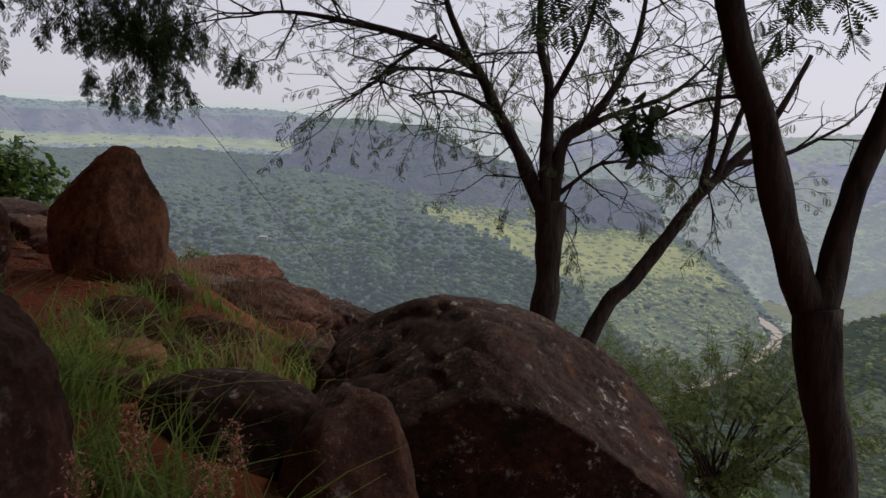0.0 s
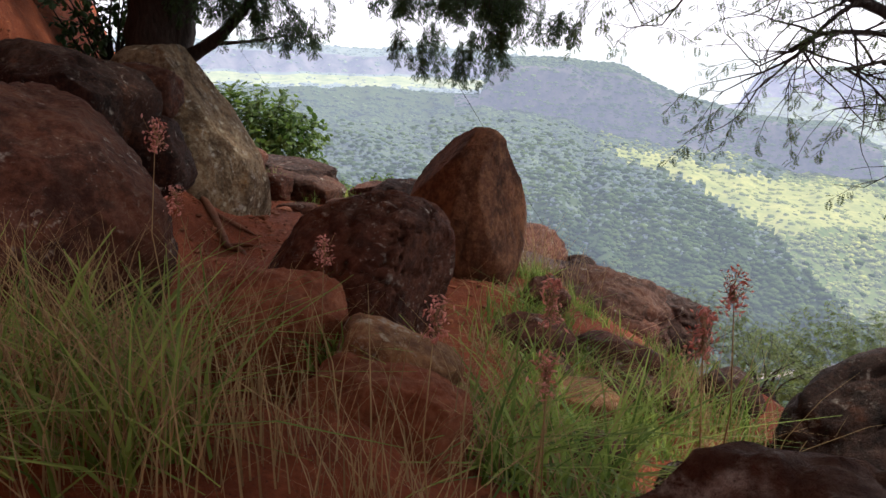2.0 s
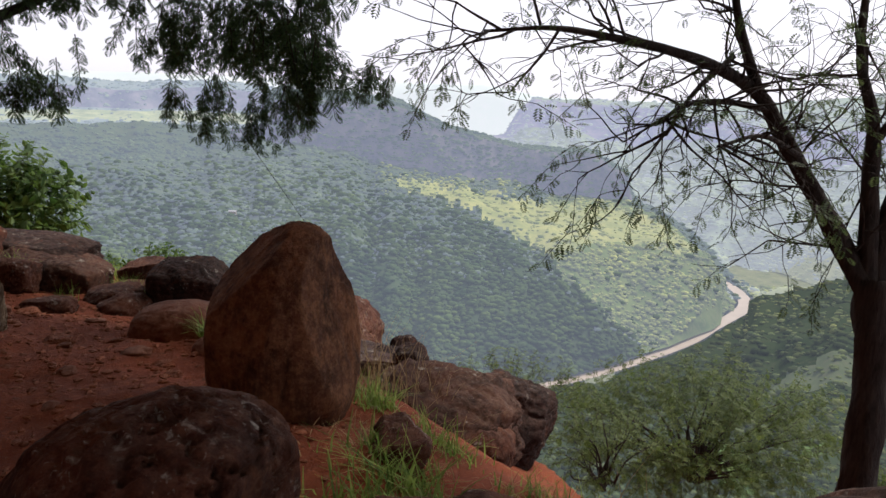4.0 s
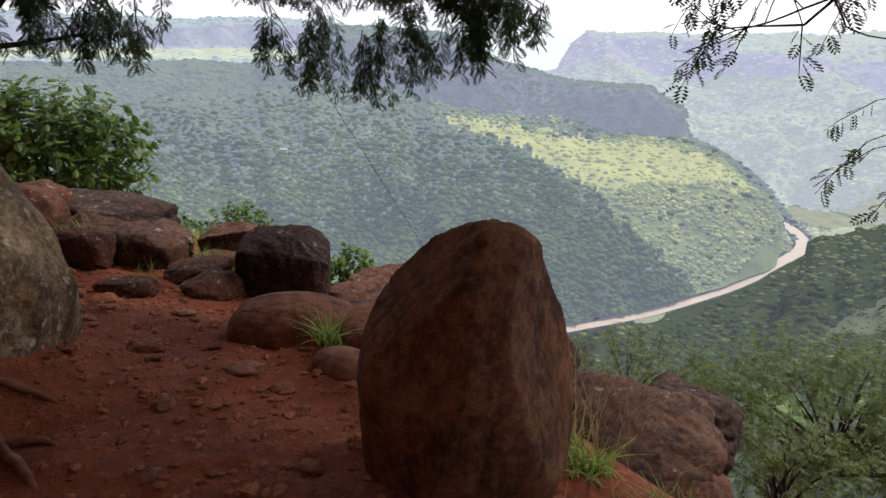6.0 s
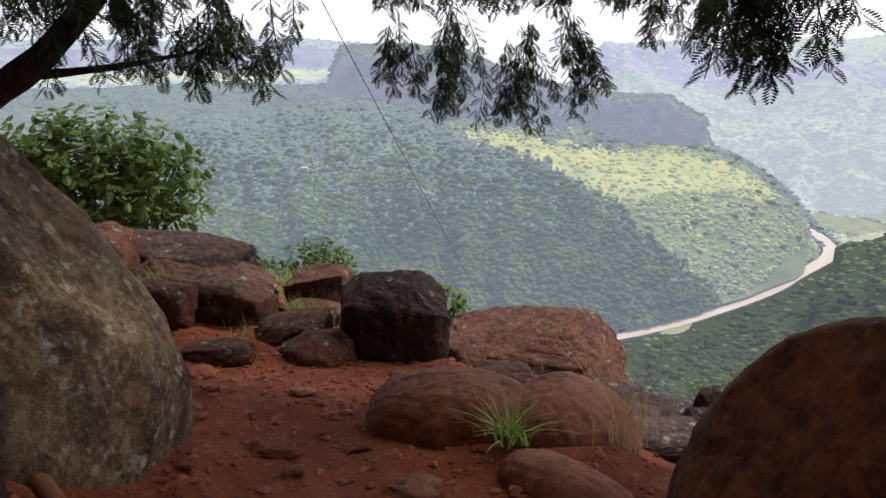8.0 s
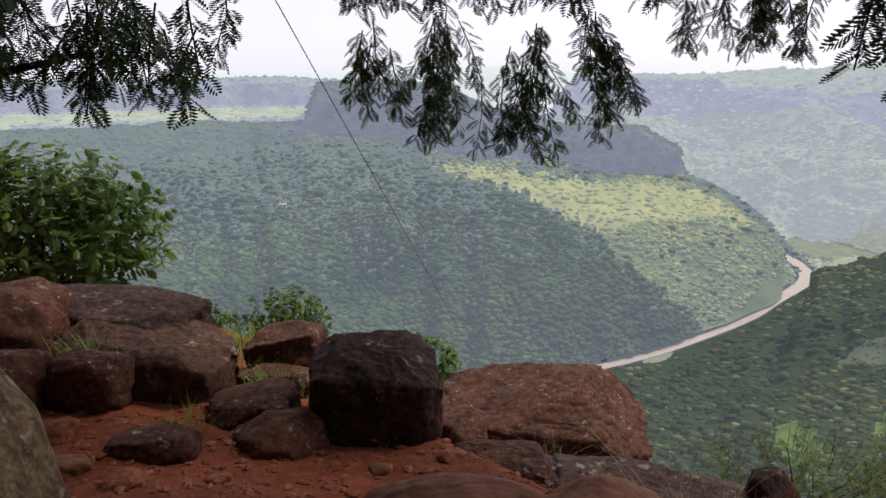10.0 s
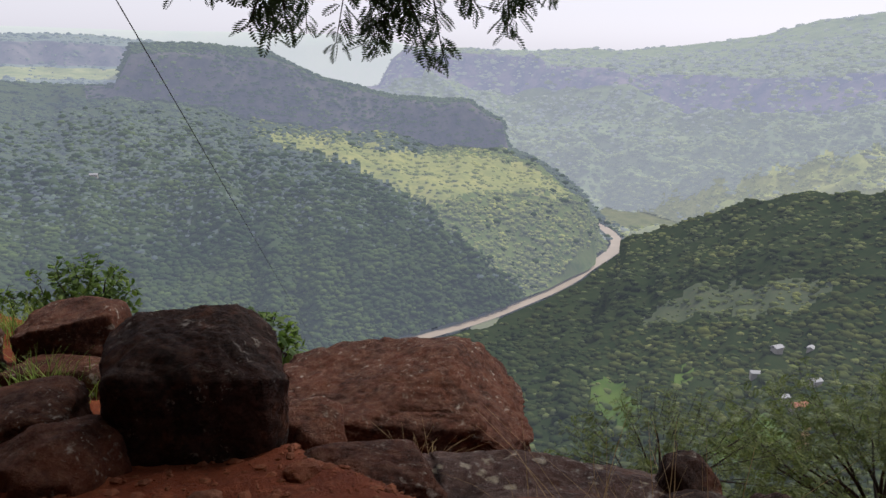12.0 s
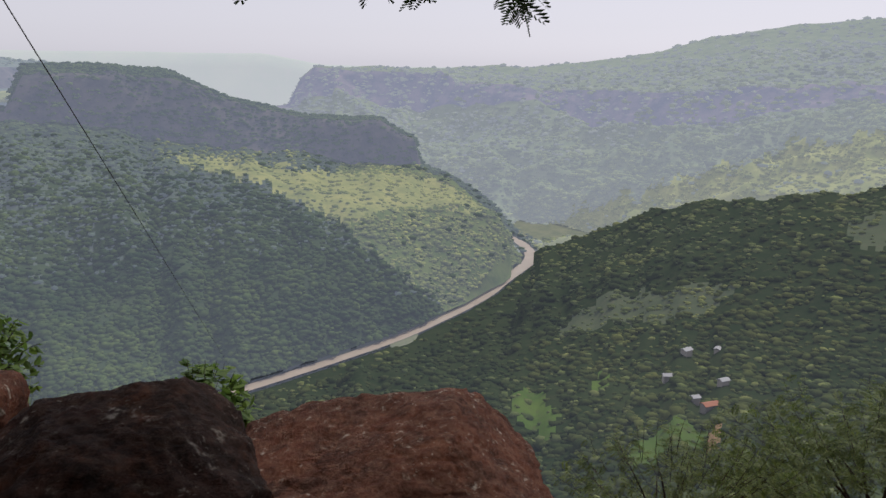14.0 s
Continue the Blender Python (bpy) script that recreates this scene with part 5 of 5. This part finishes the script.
grass("dry straw-coloured grass stalks on the rise", [(0.55, -1.6, 0.40, 330), (0.95, -1.75, 0.22, 100), (0.2, -1.2, 0.45, 340), (-0.3, -0.7, 0.5, 200), (1.45, -1.6, 0.15, 60), (1.6, -1.0, 0.35, 160), (2.1, 0.3, 0.5, 160), (1.3, 2.9, 0.3, 120), (0.5, 4.1, 0.25, 60), (0.28, 3.2, 0.12, 50), (0.9, 4.6, 0.2, 70), (1.0, 2.4, 0.25, 120)], STRAW, 3, 0.46, 0.0026, 0.75)
grass("long bright green grass on the ledge", [(2.10, 0.45, 0.24, 130), (1.90, 0.18, 0.20, 80), (1.53, 0.13, 0.14, 100), (1.62, -0.47, 0.12, 100), (2.42, 0.65, 0.18, 70), (1.35, 1.0, 0.12, 60)], GRASS, 8, 0.30, 0.0060, 1.0)
grass("straw stalks before the low red boulder", [(1.20, -1.62, 0.18, 45), (1.38, -1.72, 0.12, 30), (1.0, -1.5, 0.15, 40)], STRAW, 9, 0.40, 0.0024, 0.5)
grass("dark green grass between the near boulders", [(2.41, -1.47, 0.26, 170), (2.11, -1.41, 0.22, 120), (2.7, -1.6, 0.25, 110), (2.05, -1.84, 0.2, 80)], GRASS, 6, 0.32, 0.0055, 1.1)
grass("short dry grass and litter on the ledge", [(1.35, 0.3, 0.35, 420), (1.75, 0.8, 0.40, 480), (1.65, -0.1, 0.30, 320), (2.1, 1.2, 0.40, 360), (1.2, 1.5, 0.35, 300), (2.3, 0.2, 0.30, 260), (1.3, -0.6, 0.22, 160)], STRAW, 10, 0.10, 0.0040, 1.4)
grass("dry grass tufts on the wet slabs", [(0.75, 4.15, 0.16, 130), (0.35, 4.35, 0.10, 70), (1.05, 4.4, 0.14, 90), (-0.02, 5.25, 0.10, 50, 0.06), (0.95, 5.2, 0.18, 110)], STRAW, 11, 0.20, 0.0032, 1.1)
grass("green grass along the cliff edge", [(0.95, 5.3, 0.2, 120), (1.3, 4.9, 0.2, 110), (0.8, 4.5, 0.12, 50)], GRASS, 12, 0.16, 0.0045, 0.9)
grass("green grass tuft growing against the smooth hump", [(-0.2, 3.14, 0.07, 110, 0.05)], GRASS, 4, 0.17, 0.006, 1.0)
grass("green tufts between the rocks of the pile", [(-1.75, 5.45, 0.2, 200), (-2.9, 5.3, 0.2, 150, 0.1), (-1.5, 6.4, 0.4, 300), (-2.4, 6.6, 0.35, 300), (-2.0, 4.6, 0.1, 50), (-3.4, 5.3, 0.25, 150)], GRASS, 5, 0.2, 0.004, 0.7)


def plume(rng, stems, heads, p, h, r):
    """A grass stalk with a loose pink head of many small tufts."""
    top = Vector(p)
    foot = top + Vector((rng.normal(0, 0.04), rng.normal(0, 0.04), -h))
    mid = foot.lerp(top, 0.55) + Vector((rng.normal(0, 0.015), rng.normal(0, 0.015), 0))
    v, f = tube([foot, mid, top], [0.0018, 0.0013, 0.0008], 4)
    stems.add(v, f)
    for _ in range(120):
        t = rng.random()
        q = top + Vector((rng.normal(0, r * 0.42), rng.normal(0, r * 0.42), (t - 0.62) * r * 3.2))
        a = 0.0016 + 0.0030 * rng.random()
        m = basis(rng.normal(0, 1, 3), rng)
        vv = np.array([(-a * 1.5, 0, 0), (0, a * 0.5, 0), (a * 1.5, 0, 0), (0, -a * 0.5, 0), (0, 0, a * 0.5), (0, 0, -a * 0.5)]) @ m + np.array(q)
        heads.add([tuple(w) for w in vv], [(0, 1, 4), (1, 2, 4), (2, 3, 4), (3, 0, 4), (1, 0, 5), (2, 1, 5), (3, 2, 5), (0, 3, 5)])
        if rng.random() < 0.4:
            v, f = tube([top.lerp(foot, 0.08 * rng.random()), q], [0.0006, 0.0004], 3)
            stems.add(v, f)


rng = np.random.default_rng(77)
for label, places in (
    ("pink flowering grass heads beside the slab", [(2.49, -2.71, 0.92), (2.45, -2.68, 0.96), (2.53, -2.66, 0.88), (2.56, -2.72, 0.85), (2.50, -2.62, 0.90), (2.47, -2.74, 0.86)]),
    ("pink flowering grass heads before the boulders", [(2.56, -2.89, 0.99), (2.66, -2.83, 0.96), (2.70, -2.80, 0.90), (2.73, -2.68, 0.80), (2.60, -2.86, 0.90)]),
    ("faded pink grass heads below the boulders", [(2.77, -2.23, 0.66), (2.86, -2.05, 0.58), (2.71, -2.39, 0.63), (2.80, -2.15, 0.52), (2.9, -2.2, 0.5)]),
    ("thin pink grass heads on tall stalks", [(1.98, -2.04, 1.10), (1.62, -1.94, 1.06), (1.80, -1.97, 1.08), (1.75, -2.0, 1.01), (1.01, -1.78, 1.29), (2.03, -1.87, 1.12), (0.9, -1.6, 1.1), (1.2, -1.5, 1.0)]),
):
    stems, heads = Bag(), Bag()
    for p in places:
        for _ in range(1):
            q = Vector(p) + Vector(rng.normal(0, 0.02, 3))
            plume(rng, stems, heads, q, 0.42, 0.036 if len(places) < 8 else 0.022)
    ob = tagged(new("flowering_grass"), label, "grass")
    tagged(part("stalk_growth", stems.mesh("stalk_growth", STRAW), ob), kind="stuff")
    tagged(part("flower_head", heads.mesh("flower_head", PLUME, False), ob, "pink fluffy heads"), kind="stuff")

rng = np.random.default_rng(9)
for x, y, a in ((-1.22, 3.05, 0.10), (-1.05, 2.80, 0.05), (-0.55, 2.72, 0.07), (-1.75, 3.35, 0.06), (-0.30, 2.55, 0.05), (-1.45, 2.70, 0.05), (-0.85, 3.10, 0.05), (-1.95, 3.95, 0.09), (-2.35, 4.15, 0.11), (-2.6, 4.45, 0.12), (-1.62, 4.15, 0.06), (-2.15, 3.6, 0.05), (-0.15, 2.30, 0.06), (-0.75, 2.25, 0.05), (0.05, 1.75, 0.05), (-0.5, 1.6, 0.04), (0.25, 0.95, 0.07), (-0.9, 4.35, 0.05), (-0.55, 4.55, 0.07), (-0.35, 4.85, 0.08), (-2.9, 4.2, 0.09), (-1.3, 3.75, 0.06)):
    rock("stone", "loose red stone half sunk in the earth path", (x, y, ground_full(x, y) + a * 0.06), (a * (0.9 + 0.5 * rng.random()), a * (0.8 + 0.4 * rng.random()), a * 0.50), ROCK_RUST if rng.random() < 0.75 else ROCK_SMOOTH, rng.uniform(0, 180), rng.uniform(-15, 15), 3.6, 0.14, [(rng.normal(0, 1, 3), 0.75), (rng.normal(0, 1, 3), 0.8)], 4, 100 + int(x * 50), 1.8, None, "stones on the path", chip=0.10)

# pebbles and clods strewn over the bare earth
rng = np.random.default_rng(5)
pv, pf = ICO[1]
bag = Bag()
for _ in range(9500):
    x, y = rng.uniform(-3.2, 1.0), rng.uniform(0.4, 5.2)
    if x > 0.35 + 0.2 * rng.normal() and y > 2.4:
        continue
    a = 0.004 + 0.020 * rng.random() ** 5
    v = pv * (1 + 0.5 * (rng.random((len(pv), 1)) - 0.5)) * np.array([a * (0.8 + rng.random()), a * (0.8 + rng.random()), a * 0.7])
    bag.add([tuple(w) for w in v + np.array([x, y, ground_full(x, y) + a * 0.05])], pf)
tagged(new("pebbles", bag.mesh("pebbles", PEBBLE, False)), "small red stones and clods strewn over the earth path", "stones", kind="stuff")

# the old tree's root that creeps out over the path
root = tagged(new("tree_root"), "gnarled brown root lying bare on the earth path", "root")
for pts, r0, r1 in (([(-1.9, 2.35, 0.10), (-1.57, 2.12, 0.03), (-1.25, 1.85, 0.02), (-1.0, 1.62, 0.02), (-0.84, 1.48, -0.03)], 0.040, 0.016), ([(-1.25, 1.85, 0.02), (-1.08, 1.88, 0.02), (-0.95, 1.80, -0.03)], 0.022, 0.010), ([(-1.57, 2.12, 0.03), (-1.35, 2.22, 0.02), (-1.15, 2.20, -0.04)], 0.024, 0.010)):
    pts = [(x, y, max(z, 0) * 0.6 + ground_full(x, y) + (0.005 if i < len(pts) - 1 else -0.03)) for i, (x, y, z) in enumerate(pts)]
    limb(root, "root_strand", pts, list(np.linspace(r0, r1, len(pts))), 8, 0.35, ROCK_SMOOTH)

# the power line that runs down to the valley
pts = [(-2.85, -8.0, 10.57), (-2.85, 2.62, 5.66), (-2.82, 30.0, -7.0), (-2.6, 240.0, -104.0)]
v, f = tube(pts, [0.005, 0.005, 0.008, 0.016], 5)
k = Mat("cable_black", 0.6).color((0.02, 0.02, 0.022))
tagged(new("cable", mesh("cable", v, f, [k.m])), "thin black cable hanging down into the valley", "cable")
pts = [(-11.88, 17.59, 2.33), (-16.88, 28.64, -0.03), (-26.76, 54.44, -7.43), (-44.21, 109.5, -26.3)]
v, f = tube(pts, [0.004, 0.004, 0.006, 0.010], 5)
tagged(new("cable", mesh("cable", v, f, [k.m])), "second thin cable running down past the green bush", "cable")
